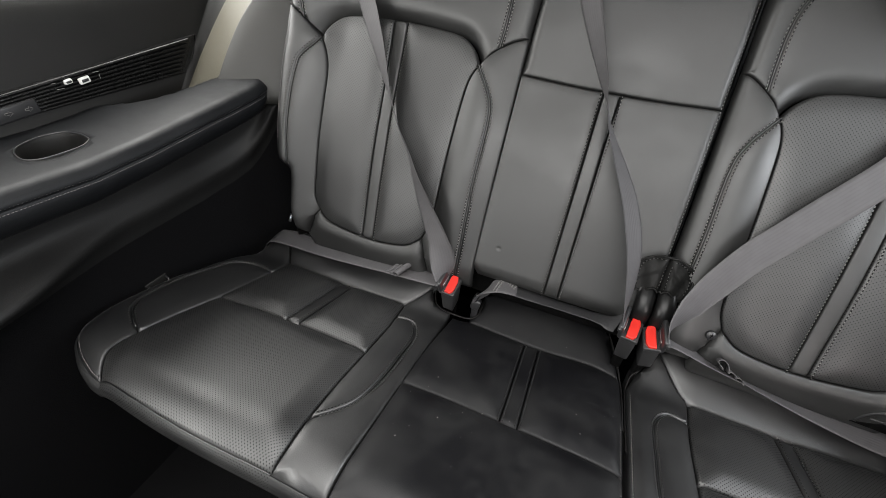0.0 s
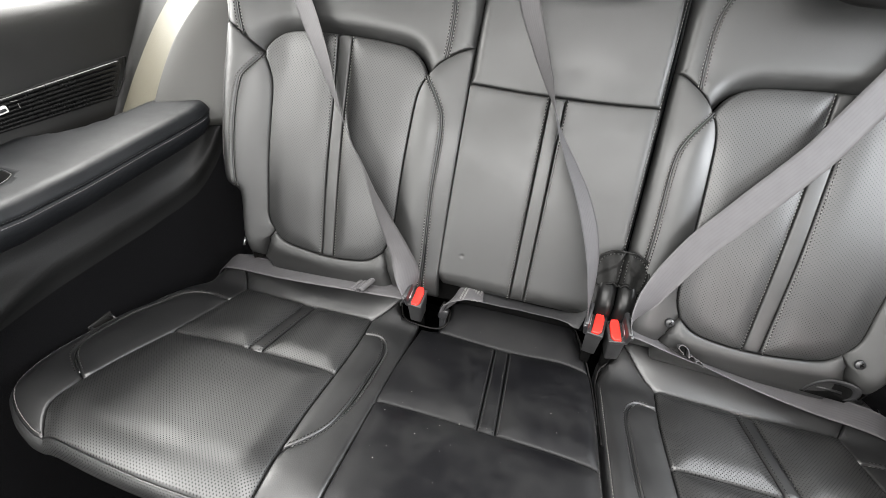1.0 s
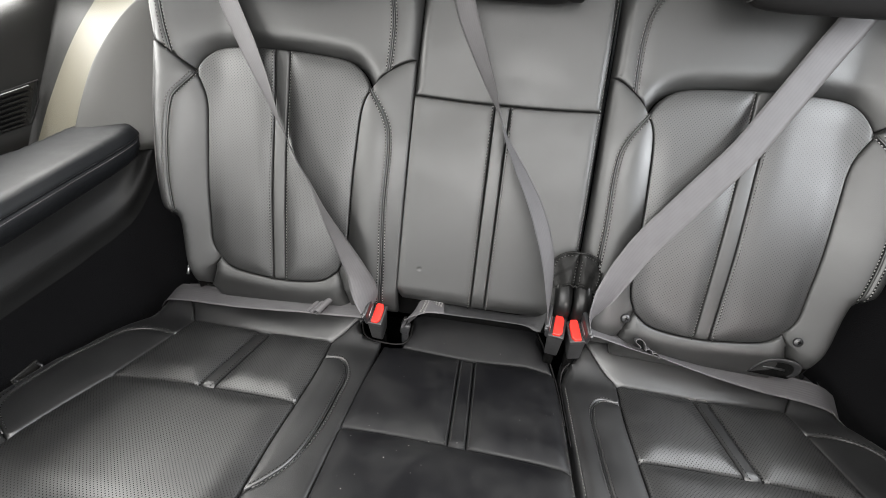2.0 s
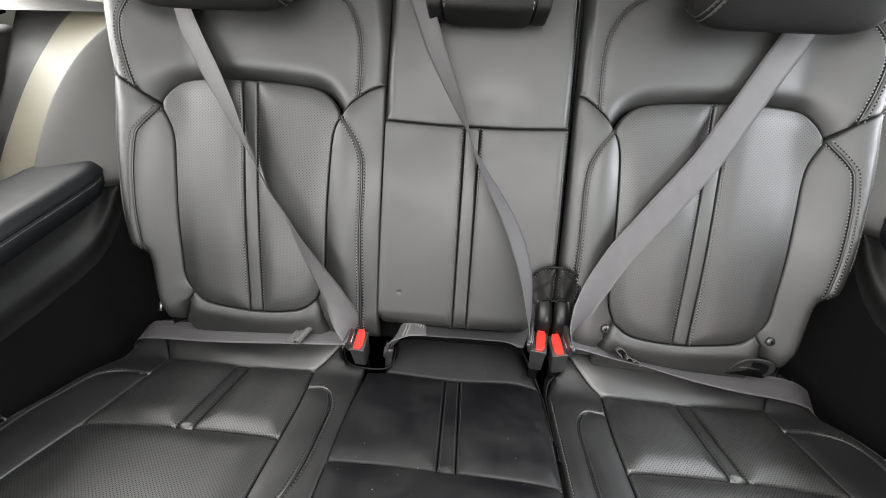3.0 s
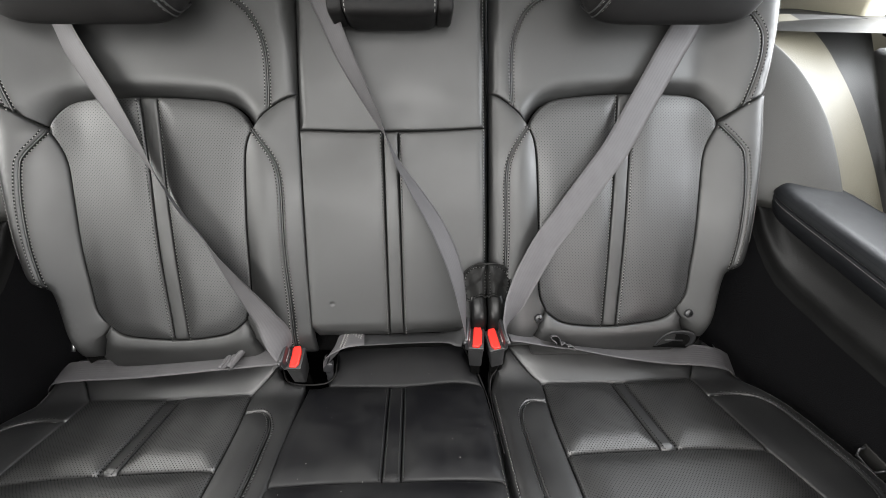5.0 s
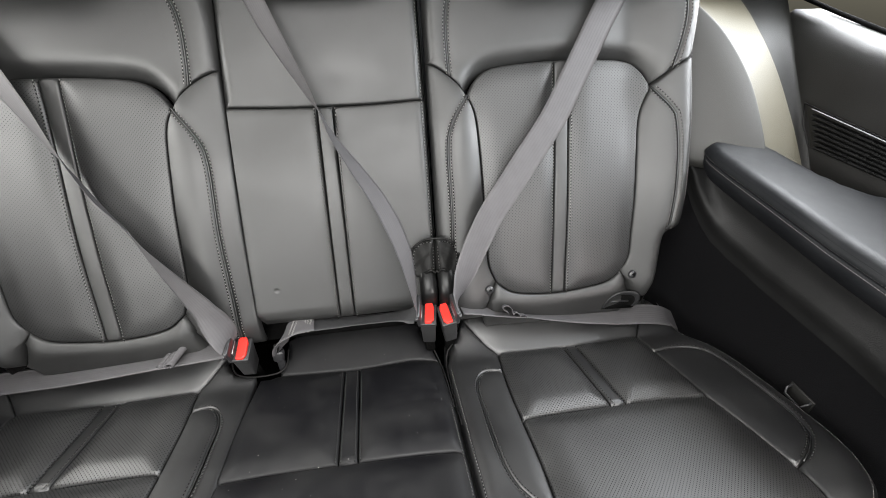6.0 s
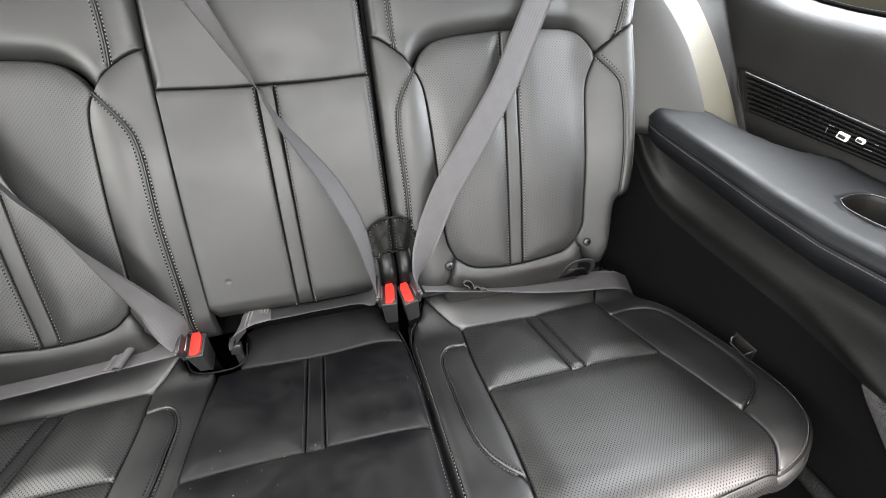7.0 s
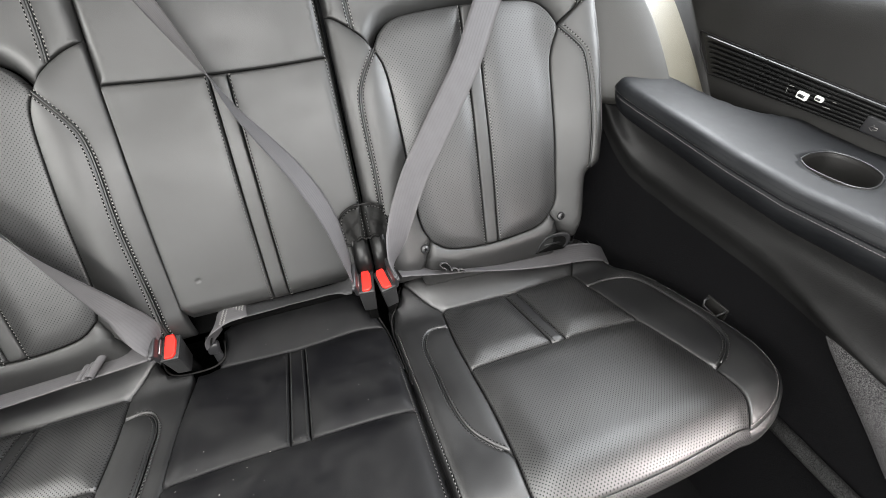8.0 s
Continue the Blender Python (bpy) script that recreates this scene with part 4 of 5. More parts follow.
buckle((-0.1955, 0.665, 0.4896), (0.05, 0.955, 0.28), (0.02, -0.28, 0.96), "black buckle with red button holding the outer belt")
buckle((0.1310, 0.655, 0.5335), (0.15, 0.955, 0.24), (-0.05, -0.22, 0.97), "black buckle with red button holding the middle belt")
buckle((0.1706, 0.655, 0.5285), (-0.15, 0.95, 0.27), (-0.10, -0.25, 0.96), "black buckle with red button beside the split", 1.0)

belt = thing("seat_belt", tuple(back_point(-0.2, -0.4, 0.04)), "grey webbing shoulder and lap belt across the outer seat", "seat belt", "rear seat belts")
pts = [back_point(*q) for q in ((-0.60, 0.33, 0.0), (-0.545, 0.218, 0.016), (-0.528, 0.163, 0.014), (-0.504, 0.114, 0.016), (-0.469, 0.055, 0.021), (-0.435, -0.002, 0.027), (-0.408, -0.052, 0.031), (-0.387, -0.090, 0.034), (-0.357, -0.140, 0.037), (-0.331, -0.174, 0.039), (-0.302, -0.223, 0.041), (-0.268, -0.271, 0.043), (-0.231, -0.325, 0.042), (-0.216, -0.362, 0.034), (-0.2095, -0.391, 0.027))]
ribbon("shoulder_webbing", pts, turned(pts, (15, 20, 24, 26, 30, 42, 56, 66, 70, 66, 54, 38, 16, -25, -70)), BELT, WEBBING, belt)
pts = [(-0.705, 0.735, 0.380), (-0.67, 0.725, 0.425), (-0.62, 0.712, 0.451), (-0.48, 0.702, 0.464), (-0.34, 0.70, 0.476), (-0.222, 0.70, 0.488)]
ribbon("lap_webbing", pts, [(0, 0.9, 0.3), (0, 1, 0.1), (0, 0.99, 0.08), (0, 0.98, 0.0), (0, 0.97, -0.1), (0, 0.96, 0.0)], BELT, WEBBING, belt)
sewn_tab(belt, (-0.310, 0.701, 0.4815), (1, -0.25, 0.09), (0.42, 0.88, 0.22), WEBBING, 1.25, 0.052)
rod([(-0.612, 0.725, 0.49), (-0.612, 0.735, 0.505)], 0.003, 8, METAL, "anchor_bolt", belt)

belt = thing("seat_belt", tuple(back_point(0.13, -0.4, 0.04)), "twisted grey webbing belt across the middle seat", "seat belt", "rear seat belts")
pts = [back_point(*q) for q in ((-0.30, 0.52, 0.06), (-0.18, 0.34, 0.045), (-0.115, 0.206, 0.030), (-0.083, 0.126, 0.026), (-0.054, 0.065, 0.026), (-0.027, 0.010, 0.027), (-0.015, -0.016, 0.028), (0.004, -0.060, 0.030), (0.035, -0.112, 0.033), (0.063, -0.159, 0.036), (0.085, -0.207, 0.040), (0.101, -0.256, 0.043), (0.110, -0.310, 0.049), (0.1145, -0.356, 0.0525))]
ribbon("shoulder_webbing", pts, turned(pts, (20, 34, 44, 50, 62, 76, 88, 100, 114, 122, 126, 122, 110, 96)), BELT, WEBBING, belt)
pts = [(-0.100, 0.712, 0.512), (-0.06, 0.712, 0.509), (0.0, 0.714, 0.506), (0.07, 0.712, 0.508), (0.100, 0.706, 0.516), (0.116, 0.694, 0.530)]
ribbon("lap_webbing", pts, [(0, 0.98, -0.19), (0, 0.96, -0.28), (0, 0.93, -0.37), (0, 0.93, -0.37), (0, 0.95, -0.25), (0.15, 0.95, 0.2)], BELT, WEBBING_DARK, belt)
pts = [(-0.136, 0.704, 0.468), (-0.133, 0.700, 0.487), (-0.122, 0.700, 0.506), (-0.100, 0.706, 0.5165), (-0.070, 0.709, 0.5145)]
ribbon("sewn_end", pts, [(0.55, 0.8, 0.1), (0.5, 0.85, 0.1), (0.3, 0.9, 0.15), (0.1, 0.97, 0.0), (0, 0.98, -0.19)], BELT * 0.92, WEBBING, belt)
# dense bar tacks where the end of the webbing is sewn back
bm = bmesh.new()
for i in range(7):
    for k in range(16):
        q = Vector((-0.108 + 0.0052 * i, 0.7045 + 0.0006 * i, 0.5158 - 0.0002 * i)) + Vector((0.12, 0.97, 0.0)) * ((k - 7.5) * 0.0026) + Vector((0, -0.0004, 0.0012))
        slant = 0.45 if (i + k) % 2 else -0.45
        bmesh.ops.create_cube(bm, size=1.0, matrix=Matrix.Translation(q) @ Matrix.Rotation(slant, 4, "Z") @ Matrix.Diagonal((0.0034, 0.0010, 0.0008, 1)))
part("bar_tacks", bm, THREAD, belt, "dense grey tack stitching")
part("mini_latch", placed(rounded_box((0.019, 0.015, 0.026), 0.005, 3), Matrix.Translation((-0.1435, 0.703, 0.452)) @ Matrix.Rotation(radians(10), 4, "Y")), PLASTIC, belt, "black plastic mini latch")
part("latch_pin", placed(rounded_box((0.011, 0.012, 0.020), 0.004, 3), Matrix.Translation((-0.143, 0.698, 0.475)) @ Matrix.Rotation(radians(20), 4, "Y")), PLASTIC_GLOSS, belt)
part("latch_stalk", placed(rounded_box((0.014, 0.010, 0.06), 0.003, 2), Matrix.Translation((-0.146, 0.712, 0.41))), PLASTIC, belt)

belt = thing("seat_belt", tuple(back_point(0.2, -0.4, 0.04)), "grey webbing belt laid flat across the single seat", "seat belt", "rear seat belts")
pts = [back_point(*q) for q in ((0.60, 0.345, 0.0), (0.522, 0.212, 0.015), (0.507, 0.172, 0.013), (0.473, 0.114, 0.015), (0.444, 0.063, 0.018), (0.418, 0.018, 0.021), (0.384, -0.040, 0.025), (0.348, -0.088, 0.029), (0.324, -0.118, 0.032), (0.290, -0.162, 0.036), (0.256, -0.206, 0.040), (0.224, -0.261, 0.044), (0.203, -0.304, 0.048), (0.190, -0.335, 0.051), (0.185, -0.360, 0.051))]
ribbon("shoulder_webbing", pts, turned(pts, (0, 0, 0, 0, 0, 0, 0, 0, 0, -3, -6, -12, -28, -55, -85)), BELT, WEBBING, belt)
pts = [(0.198, 0.703, 0.521), (0.215, 0.704, 0.516), (0.269, 0.705, 0.497), (0.325, 0.705, 0.481), (0.423, 0.705, 0.462), (0.515, 0.705, 0.449), (0.592, 0.706, 0.441), (0.645, 0.709, 0.426), (0.690, 0.722, 0.392)]
tilt = (-8, -12, -20, -29, -10, 5, 15, 18, 25)
ribbon("lap_webbing", pts, [(0.05, math.cos(radians(a)), math.sin(radians(a))) for a in tilt], BELT, WEBBING, belt)
sewn_tab(belt, (0.300, 0.697, 0.4925), (-1, 0.0, 0.45), (0.15, 0.82, -0.55), WEBBING, 2.0, 0.036, 0.6)


# ---- leather boot and stalk covers at the split ----
boot = thing("buckle_boot", tuple(back_point(0.158, -0.36, 0.0)), "stitched black leather boot round the buckle stalks", "trim boot")
for sg in (-1, 1):
    outline = chain(curve([(0.0, 0.048), (0.016, 0.047), (0.036, 0.036), (0.044, 0.016), (0.042, -0.012), (0.030, -0.020), (0.012, -0.008), (0.003, -0.014)], 0.004), [(0.0, -0.01)])

    def flap(u, v, h, sg=sg):
        d = 0.026 + h + 0.002 * np.sin(u * 150) - 0.22 * u + 0.0017 * np.sin(v * 190 + u * 160) + 0.0015 * np.sin(v * 90 - u * 260) + 0.0012 * np.sin(v * 410 + u * 330)
        return OB + (0.1565 + sg * u)[:, None] * XA + (v - 0.287)[:, None] * VB + d[:, None] * NB
    panel("flap", outline, flap, LEATHER_DULL, boot, 0.003, 0.008, step=0.004, flip=sg > 0)
    stitch_row(curve([(0.004, 0.043), (0.016, 0.042), (0.032, 0.033), (0.039, 0.016), (0.037, -0.008)], 0.003), flap, boot, 0, lift=0.0032, mat=THREAD_DIM)
    rod([Vector(q) for q in flap(*np.array(outline).T, np.full(len(outline), 0.0))], 0.0018, 8, LEATHER_DULL, "hem", boot)
    stitch_row(curve([(0.004, 0.038), (0.005, -0.010)], 0.003), flap, boot, 0, lift=0.0032, mat=THREAD_DIM)
    pts = [back_point(0.1565 + sg * 0.0165, -0.298 - 0.011 * k, 0.012 + 0.016 * math.sin(k * 0.5)) for k in range(7)]
    verts, faces = [], []
    for i, q in enumerate(pts):
        for k in range(12):
            a = 2 * math.pi * k / 12
            verts.append(q + Vector((0.0155 * math.cos(a), 0, 0)) + Vector(NB) * (0.011 * math.sin(a)))
    for i in range(len(pts) - 1):
        for k in range(12):
            faces.append((i * 12 + k, i * 12 + (k + 1) % 12, (i + 1) * 12 + (k + 1) % 12, (i + 1) * 12 + k))
    mesh_object("stalk_cover", verts, faces, RUBBER, boot, "smooth black stalk cover")


# ---- side trims ----
def loft(name, rows, mat, parent, label="", flip=False, uv=False):
    n = len(rows[0])
    verts = [q for r in rows for q in r]
    faces = []
    for i in range(len(rows) - 1):
        for j in range(n - 1):
            a = i * n + j
            f = (a, a + 1, a + n + 1, a + n)
            faces.append(f[::-1] if flip else f)
    return mesh_object(name, verts, faces, mat, parent, label)


def sill(y):
    return float(np.interp(y, [-1.2, 0.2, 0.585, 0.64, 0.71, 0.77, 0.90, 1.0], [0.930, 0.930, 0.930, 0.931, 0.934, 0.940, 0.966, 0.988]))


def arm_z(y):
    return float(np.interp(y, [-0.4, 0.0, 0.30, 0.41, 0.50, 0.61, 0.70, 0.80], [0.765, 0.758, 0.746, 0.741, 0.746, 0.757, 0.765, 0.775]))


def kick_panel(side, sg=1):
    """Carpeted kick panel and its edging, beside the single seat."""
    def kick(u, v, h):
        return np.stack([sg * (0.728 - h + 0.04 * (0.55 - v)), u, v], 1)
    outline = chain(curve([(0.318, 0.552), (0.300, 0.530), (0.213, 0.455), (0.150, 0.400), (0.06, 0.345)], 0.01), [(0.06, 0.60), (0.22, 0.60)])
    # the patch is coloured as if daylight fell on it
    panel("carpet_panel", outline, kick, LIT_CARPET, side, 0.020, 0.05, groove=0.002, step=0.012, label="carpeted kick panel in a lit tone", flip=sg > 0)
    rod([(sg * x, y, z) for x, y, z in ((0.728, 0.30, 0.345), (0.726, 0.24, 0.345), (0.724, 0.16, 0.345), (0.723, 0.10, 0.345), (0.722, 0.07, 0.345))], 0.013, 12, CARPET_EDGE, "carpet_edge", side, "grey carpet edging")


def side_trim(sg):
    side = thing("side_trim", (sg * 0.78, 0.4, 0.0), "black moulded side trim with armrest, slatted inlay and cup holder", "car side trim", "cabin side trims")
    fl = sg > 0

    # upper wall: straight along the side, then a hollow curve towards the seat
    def wall_end(z):
        return 0.735 + 0.93 * (z - 0.745)
    rows = []
    for z, roll in ((0.66, 0), (0.70, 0), (0.75, 0), (0.80, 0), (0.85, 0), (0.88, 0), (0.90, 0.0), (0.92, 0.003), (0.935, 0.008), (0.945, 0.018), (0.950, 0.034), (0.950, 0.09)):
        r = []
        for k in range(41):
            f = k / 40
            y = 0.06 + (wall_end(z) - 0.06) * (1 - (1 - f) ** 2)
            up = (sill(y) - 0.945) * float(smooth_step(0.85, 0.945, np.array(z)))
            r.append((sg * (0.848 + 0.14 * (z + up - 0.80) + roll), y + 0.93 * up * f, z + up))
        rows.append(r)
    loft("upper_wall", rows, PLASTIC_GRAIN, side, "grained black plastic wall", flip=not fl)
    rod([(sg * 0.952, y, sill(y) + 0.008) for y in (0.10, 0.3, 0.5, 0.585, 0.64, 0.71, 0.77, 0.83, 0.90, 0.95, 1.0)], 0.004, 8, HOLE, "window_seal", side, "thin black window seal")

    # trim that curves in from the wall to the quarter panel, its highlight painted cream
    def quarter_y(x, z):
        return 0.745 + 0.55 * (z - 0.77) + 0.65 * (0.742 - x)
    rim_line = curve([(0.758, 0.735), (0.756, 0.76), (0.748, 0.82), (0.733, 0.885), (0.705, 0.945), (0.672, 0.985), (0.635, 1.012), (0.59, 1.03)], 0.008)
    rows = []
    for x, z in rim_line:
        zw = min(z, 0.66 + (z - 0.66) * 0.98)
        a = np.array((0.849 + 0.14 * (zw - 0.80), wall_end(zw) - 0.02, zw))
        c = np.array((x - 0.02, quarter_y(x, z) + 0.018, z))
        m = np.array((a[0], max(c[1], a[1] + 0.03), z))
        # where the painted highlight begins at each height
        split = float(np.interp(z, [0.74, 0.80, 0.95, 1.03], [0.30, 0.36, 0.60, 0.66]))

        def bend(ts):
            return [tuple(np.array((sg, 1, 1)) * ((1 - t) ** 2 * a + 2 * t * (1 - t) * m + t * t * c)) for t in ts]
        rows.append((bend(np.linspace(0, split, 11)), bend(np.linspace(split, 1, 13))))
    loft("wall_return", [r[0] for r in rows], PLASTIC_GRAIN, side, flip=not fl)
    loft("pillar_foot", [r[1] for r in rows], PLASTIC_HIGHLIGHT, side, "satin plastic pillar foot with its highlight as a cream tone", flip=not fl)

    # padded quarter panel beside the backrest
    def quarter(u, v, h):
        y = 0.745 + 0.55 * (v - 0.77) + 0.65 * (0.742 - u) - h
        return np.stack([sg * u, y, v], 1)
    arch = chain(rim_line, [(0.56, 1.03), (0.56, 0.735)])
    panel("quarter_panel", arch, quarter, PLASTIC_QUARTER, side, 0.010, 0.05, groove=0.001, skirt=0.02, label="smooth dark grey quarter panel", flip=sg < 0)
    shelf = []
    for dy, dz in ((0.0, -0.004), (0.03, 0.004), (0.10, 0.014), (0.3, 0.02)):
        shelf.append([(sg * x, 0.955 - 0.25 * (x - 0.60) + dy, 1.010 + dz) for x in (0.56, 0.66, 0.74, 0.80, 0.86, 0.95)])
    loft("sill_shelf", shelf, PLASTIC_GRAIN, side, "grained black plastic sill", flip=fl)

    # armrest
    def top(u, v, h):
        z = np.array([arm_z(y) for y in v]) + h
        return np.stack([sg * u, v, z], 1)
    inner = curve([(0.657, 0.06), (0.657, 0.12), (0.657, 0.30), (0.657, 0.50), (0.657, 0.70), (0.660, 0.755), (0.668, 0.780)], 0.01)
    outline = chain(inner, curve([(0.668, 0.780), (0.690, 0.796), (0.730, 0.800), (0.768, 0.790)], 0.006), curve([(0.768, 0.790), (0.776, 0.73), (0.780, 0.67), (0.796, 0.61), (0.828, 0.575), (0.850, 0.55)], 0.008), [(0.850, 0.2), (0.850, 0.06)])
    cup = curve([(0.733, 0.463), (0.762, 0.468), (0.790, 0.459), (0.798, 0.428), (0.788, 0.396), (0.768, 0.380), (0.737, 0.373), (0.720, 0.386), (0.716, 0.414), (0.719, 0.443), (0.733, 0.463)], 0.005)[:-1]
    arm = panel("armrest", outline, top, LEATHER_ARM, side, 0.010, 0.013, groove=0.0, skirt=0.004, label="padded black leather armrest", flip=sg < 0, holes=[cup])
    wrap = chain(inner, curve([(0.668, 0.780), (0.690, 0.796), (0.730, 0.800), (0.768, 0.790)], 0.006))
    line = wrap
    boxing("armrest_side", line, top, LEATHER_ARM, arm, [(0, 0), (0.003, 0.002), (0.007, 0.003), (0.0105, 0.0015), (0.012, -0.0012)], start=0.0, outward=-1.0)
    boxing("armrest_lower", line, top, LEATHER_ARM, arm, [(0.012, -0.0012), (0.014, 0.001), (0.030, -0.001), (0.048, -0.012), (0.060, -0.03), (0.066, -0.06)], start=0.0, outward=-1.0)

    def side_face(u, v, h):
        # u runs along the armrest, v is the depth below its top
        y = u
        x = np.interp(y, wrap[:len(inner), 1], wrap[:len(inner), 0]) - h
        z = np.array([arm_z(q) for q in y]) - v
        return np.stack([sg * x, y, z], 1)
    for depth in (0.0082, 0.0158):
        stitch_row(curve([(0.07, depth), (0.77, depth)], 0.01), side_face, arm, 0.0, lift=0.0024, pitch=0.0046, length=0.0034, thick=0.0009, marks=False, mat=THREAD_EDGE)

    # cup well
    c0 = cup.mean(0)
    rows = []
    for k, dz in ((1.03, 0.009), (1.01, 0.0105), (0.985, 0.0095), (0.96, 0.003), (0.93, -0.03), (0.88, -0.058), (0.0, -0.060)):
        q = c0 + (cup - c0) * k
        rows.append([(sg * x, y, arm_z(0.44) + dz) for x, y in np.vstack([q, q[:1]])])
    loft("cup_holder", rows, PLASTIC_GRAIN, side, "black cup holder with a thin rim", flip=fl)

    lip = c0 + (cup - c0) * 0.985
    rod([(sg * x, y, arm_z(0.44) + 0.0108) for x, y in np.vstack([lip, lip[:1]])], 0.0011, 6, PLASTIC, "cup_rim", side)

    # slatted inlay with its rim
    xw = 0.842

    def upper(y):
        return 0.8415 - 0.090 * (0.792 - y)
    def lower(y):
        return 0.7765 - 0.018 * (0.747 - y)
    back = [(0.792, upper(0.792)), (0.747, lower(0.747))]
    rim = [(0.07, upper(0.07)), (0.4, upper(0.4)), back[0], (0.776, 0.808), back[1], (0.4, lower(0.4)), (0.07, lower(0.07))]
    rod([(sg * (xw + 0.003), y, z) for y, z in rim], 0.0016, 8, LEATHER_SHADED, "inlay_rim", side)
    plate = [[(sg * (xw + 0.002), y, upper(y)) for y in (0.06, 0.1, 0.3, 0.5, 0.785)], [(sg * (xw + 0.002), y, lower(y)) for y in (0.06, 0.1, 0.3, 0.5, 0.742)]]
    inlay = loft("slatted_inlay", plate, PLASTIC_GLOSS, side, "glossy black ribbed inlay", flip=fl)
    count = 8
    for i in range(count):
        f = (i + 0.5) / count
        verts, faces = [], []
        for y in (0.06, 0.2, 0.5, 0.68, 0.772 - 0.042 * f):
            z = upper(y) * (1 - f) + lower(y) * f
            for dx, dz in ((0.001, 0.0030), (-0.0035, 0.0018), (-0.0042, 0.0), (-0.0035, -0.0018), (0.001, -0.0030)):
                verts.append((sg * (xw + dx), y, z + dz))
        for r in range(4):
            for k in range(4):
                a = r * 5 + k
                q = (a, a + 1, a + 6, a + 5)
                faces.append(q if sg > 0 else q[::-1])
        mesh_object("slat", verts, faces, PLASTIC_GLOSS, inlay)
    # charging sockets and the switch plate
    fore, rise = (0.014, 0.0) if sg > 0 else (0.028, 0.012)
    for y, z, w, h in ((0.575 - fore, 0.793 + rise, 0.0185, 0.0112), (0.550 - fore, 0.796 + rise, 0.0135, 0.0080)):
        bm = rounded_box((0.006, w, h), 0.0029, 3)
        port = part("usb_socket", placed(bm, Matrix.Translation((sg * (xw - 0.004), y, z)) @ Matrix.Rotation(radians(7), 4, "X")), WHITE, side, "white-rimmed charging socket")
        part("socket_mouth", placed(rounded_box((0.004, w * 0.6, h * 0.42), 0.001, 2), Matrix.Translation((sg * (xw - 0.0062), y, z)) @ Matrix.Rotation(radians(7), 4, "X")), PLASTIC, port)
    for y, z, w, h in ((0.597 - fore, 0.802 + rise, 0.010, 0.0009), (0.528 - fore, 0.798 + rise, 0.006, 0.0009), (0.535 - fore, 0.788 + rise, 0.012, 0.0009), (0.601 - fore, 0.794 + rise, 0.0009, 0.008)):
        part("socket_mark", placed(rounded_box((0.001, w, h), 0.0003, 1), Matrix.Translation((sg * (xw - 0.0052), y, z))), THREAD, inlay)
    plate = part("switch_plate", placed(rounded_box((0.008, 0.085, 0.024), 0.0035, 3), Matrix.Translation((sg * (xw - 0.003), 0.425, 0.782)) @ Matrix.Rotation(radians(4), 4, "X")), PLASTIC, side, "black switch plate with grey symbols")
    for y in (0.452, 0.425, 0.398):
        arrow = [(0.005, 0.0015), (0.0, 0.0015), (0.0, 0.0038), (-0.0055, 0.0), (0.0, -0.0038), (0.0, -0.0015), (0.005, -0.0015), (0.005, 0.0015)]
        rod([(sg * (xw - 0.0074), y - q, 0.783 + w) for q, w in arrow], 0.0004, 6, THREAD, "symbol", plate)

    # lower panel: hollow under the armrest, soft ridge, felt face
    plan = curve([(0.741, 0.06), (0.740, 0.2), (0.738, 0.45), (0.736, 0.60), (0.730, 0.675), (0.714, 0.738), (0.686, 0.782), (0.64, 0.818), (0.56, 0.868)], 0.018)
    run = np.gradient(plan, axis=0)
    run /= np.linalg.norm(run, axis=1)[:, None]
    crest = np.interp(plan[:, 1], [0.2, 0.45, 0.62, 0.70, 0.745, 0.775, 0.795, 0.82], [0.592, 0.604, 0.609, 0.621, 0.638, 0.674, 0.722, 0.79])
    swell = smooth_step(0.46, 0.20, plan[:, 1])

    def lower_face(depths):
        rows = []
        for d in depths:
            k = math.exp(-(d / (0.020 if d > 0 else 0.026)) ** 2)
            off = (0.014 + 0.010 * swell) * k + swell * 0.050 * (k if d > 0 else math.exp(-(d / 0.05) ** 2))
            q = plan + np.stack([-run[:, 1], run[:, 0]], 1) * off[:, None]
            z = np.minimum(crest + d, 0.742)
            rows.append([(sg * x, y, h) for (x, y), h in zip(q, z)])
        return rows
    loft("ridge_moulding", lower_face([0.16, 0.10, 0.07, 0.05, 0.04, 0.032, 0.025, 0.019, 0.013, 0.007, 0.0, -0.007, -0.014, -0.021, -0.028, -0.036, -0.046]), PLASTIC_PEBBLE, side, "grained black ridge moulding", flip=not fl)
    skirt = lower_face([-0.046, -0.06, -0.08, -0.12])
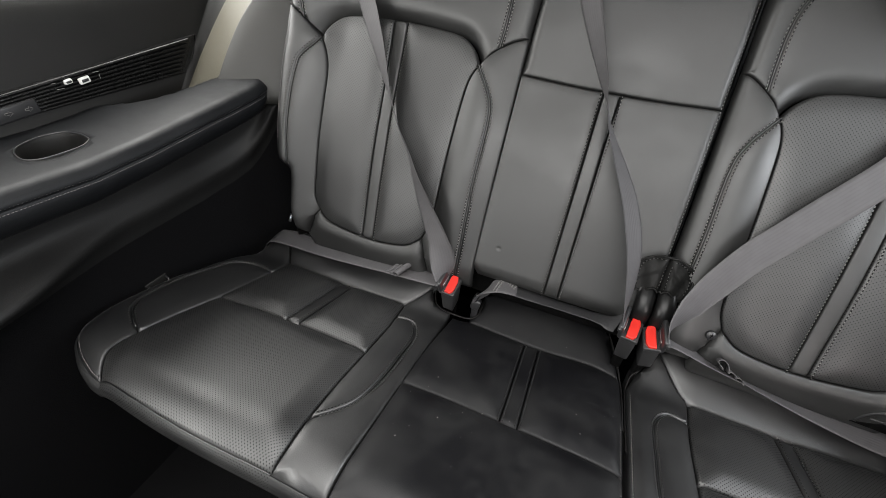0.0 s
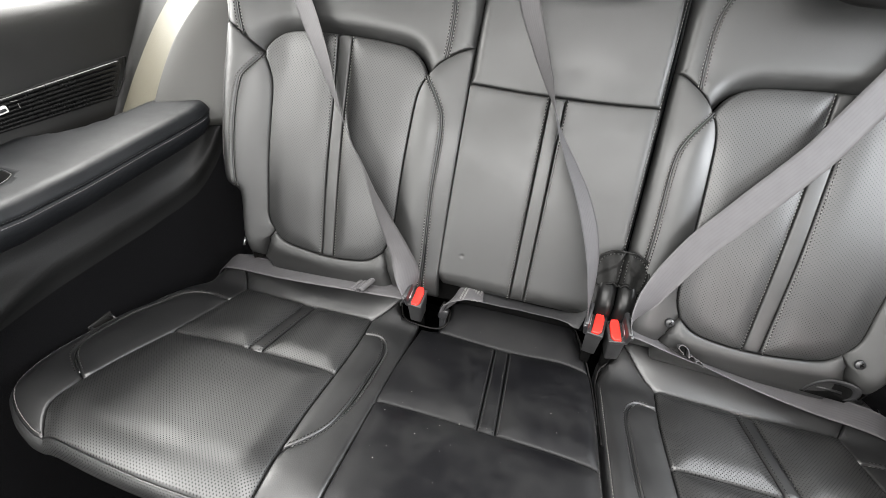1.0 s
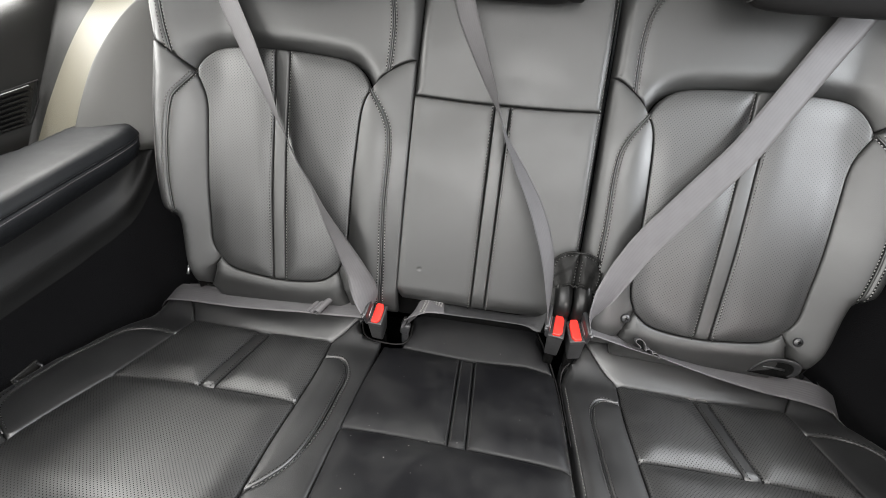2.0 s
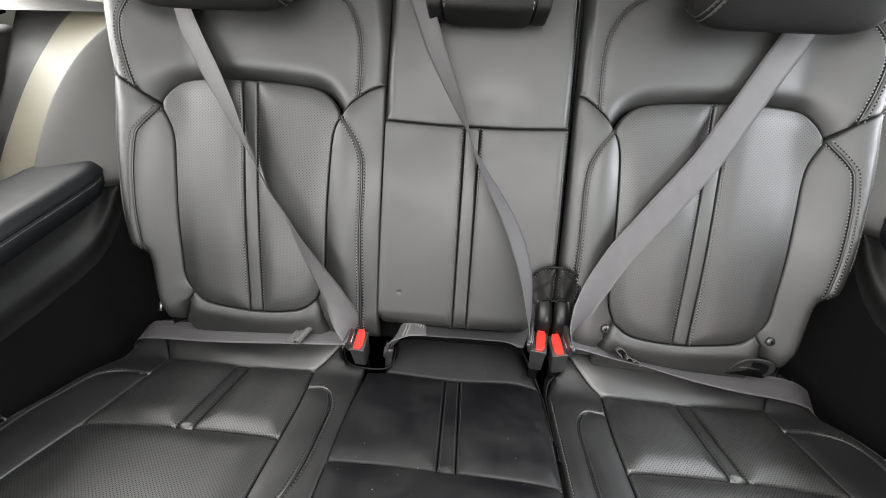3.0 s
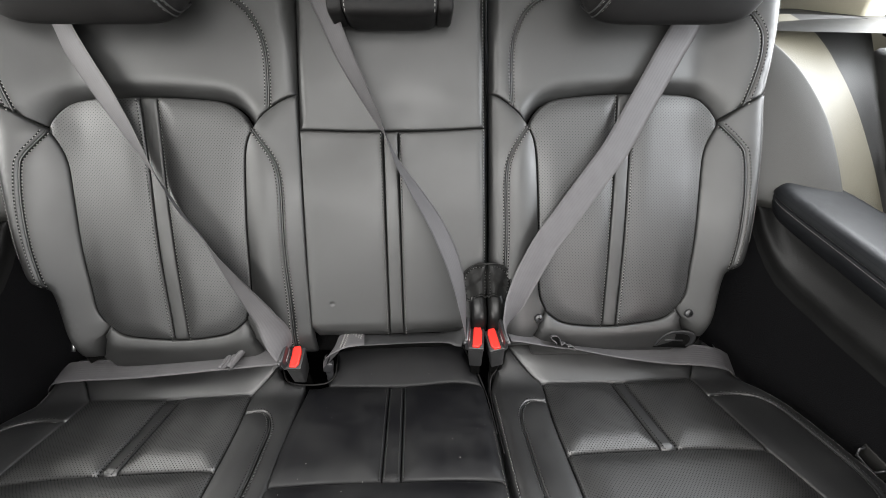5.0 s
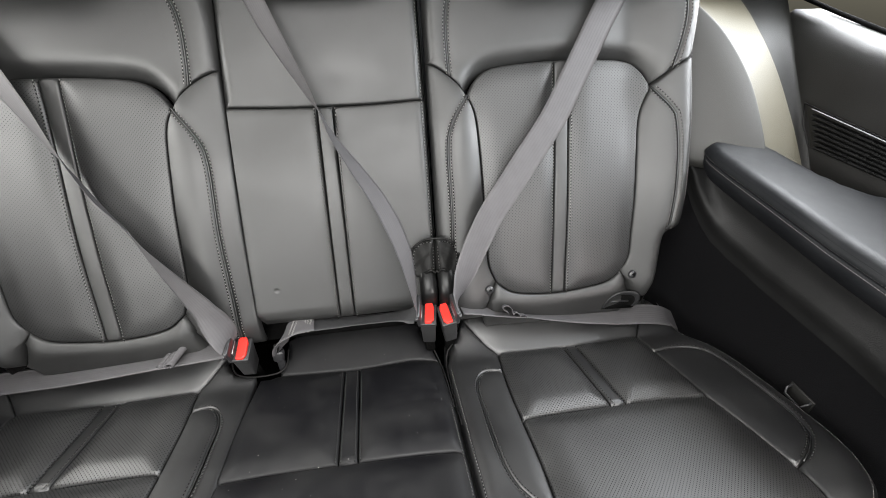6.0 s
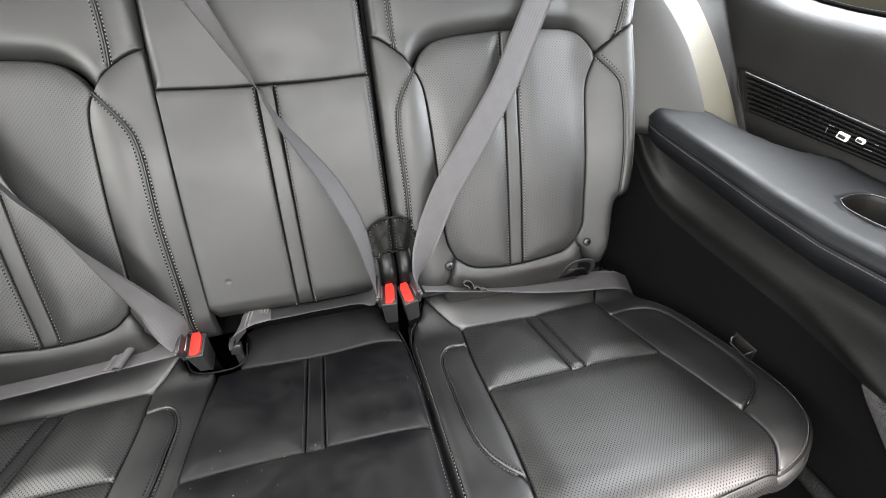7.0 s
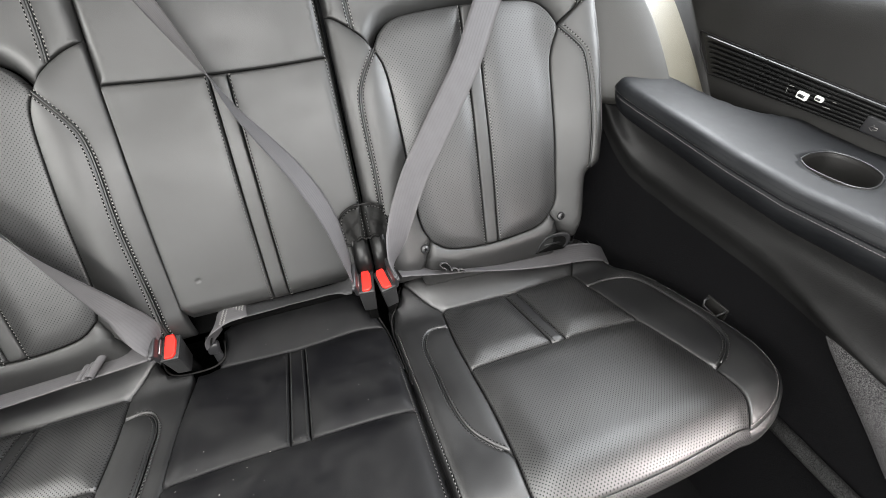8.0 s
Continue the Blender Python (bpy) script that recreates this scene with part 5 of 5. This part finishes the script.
    loft("felt_panel", skirt + [[(x, y, z) for x, y, h in skirt[-1]] for z in (0.40, 0.25, 0.0)], CARPET_WALL, side, "black felt lower panel", flip=not fl)

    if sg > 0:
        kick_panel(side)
    # luggage hook in a bezel
    hook = part("hook_bezel", placed(rounded_box((0.004, 0.046, 0.026), 0.0018, 2), Matrix.Translation((sg * 0.737, 0.470, 0.447))), PLASTIC_GRAIN, side, "black hook bezel with a wire loop")
    rod([(sg * x, y, z) for x, y, z in ((0.736, 0.489, 0.455), (0.728, 0.489, 0.451), (0.725, 0.485, 0.441), (0.725, 0.456, 0.441), (0.728, 0.452, 0.451), (0.736, 0.451, 0.456))], 0.0022, 8, PLASTIC, "hook_loop", hook)
    return side


side_trim(1)
side_trim(-1)


# ---- cabin shell ----
def slab(name, size, at, mat, label, r=0.01, kind="structure"):
    bm = rounded_box(size, r, 2)
    return tagged(part(name, placed(bm, Matrix.Translation(at)), mat), label, "", "", kind)


slab("floor", (1.86, 3.9, 0.03), (0, -0.75, -0.015), CARPET_SHADED, "carpeted cabin floor in a shaded tone")
slab("ceiling", (1.90, 3.9, 0.04), (0, -0.62, 1.42), HEADLINER, "cream fabric headliner")
slab("wall_rear", (1.90, 0.04, 1.05), (0, 1.32, 0.52), PLASTIC_SOFT, "dark trim behind the rear seats")
slab("wall_front", (1.90, 0.04, 0.90), (0, -2.5, 0.45), PLASTIC_SOFT, "dark dashboard end of the cabin")
for sg in (-1, 1):
    slab("wall_left" if sg < 0 else "wall_right", (0.03, 1.27, 0.93), (sg * 0.94, 0.685, 0.465), PLASTIC_SOFT, "dark body side below the windows")
    slab("pillar_trim", (0.05, 0.14, 0.50), (sg * 0.935, 0.12, 1.17), HEADLINER, "cream fabric-covered pillar trim")
    slab("pillar_trim", (0.05, 0.32, 0.42), (sg * 0.925, 1.17, 1.205), CREAM, "cream plastic rear pillar trim")
for sg in (-1, 1):
    slab("wall_left_front" if sg < 0 else "wall_right_front", (0.03, 1.35, 0.92), (sg * 0.94, -1.95, 0.46), PLASTIC_SOFT, "dark front door below its window")
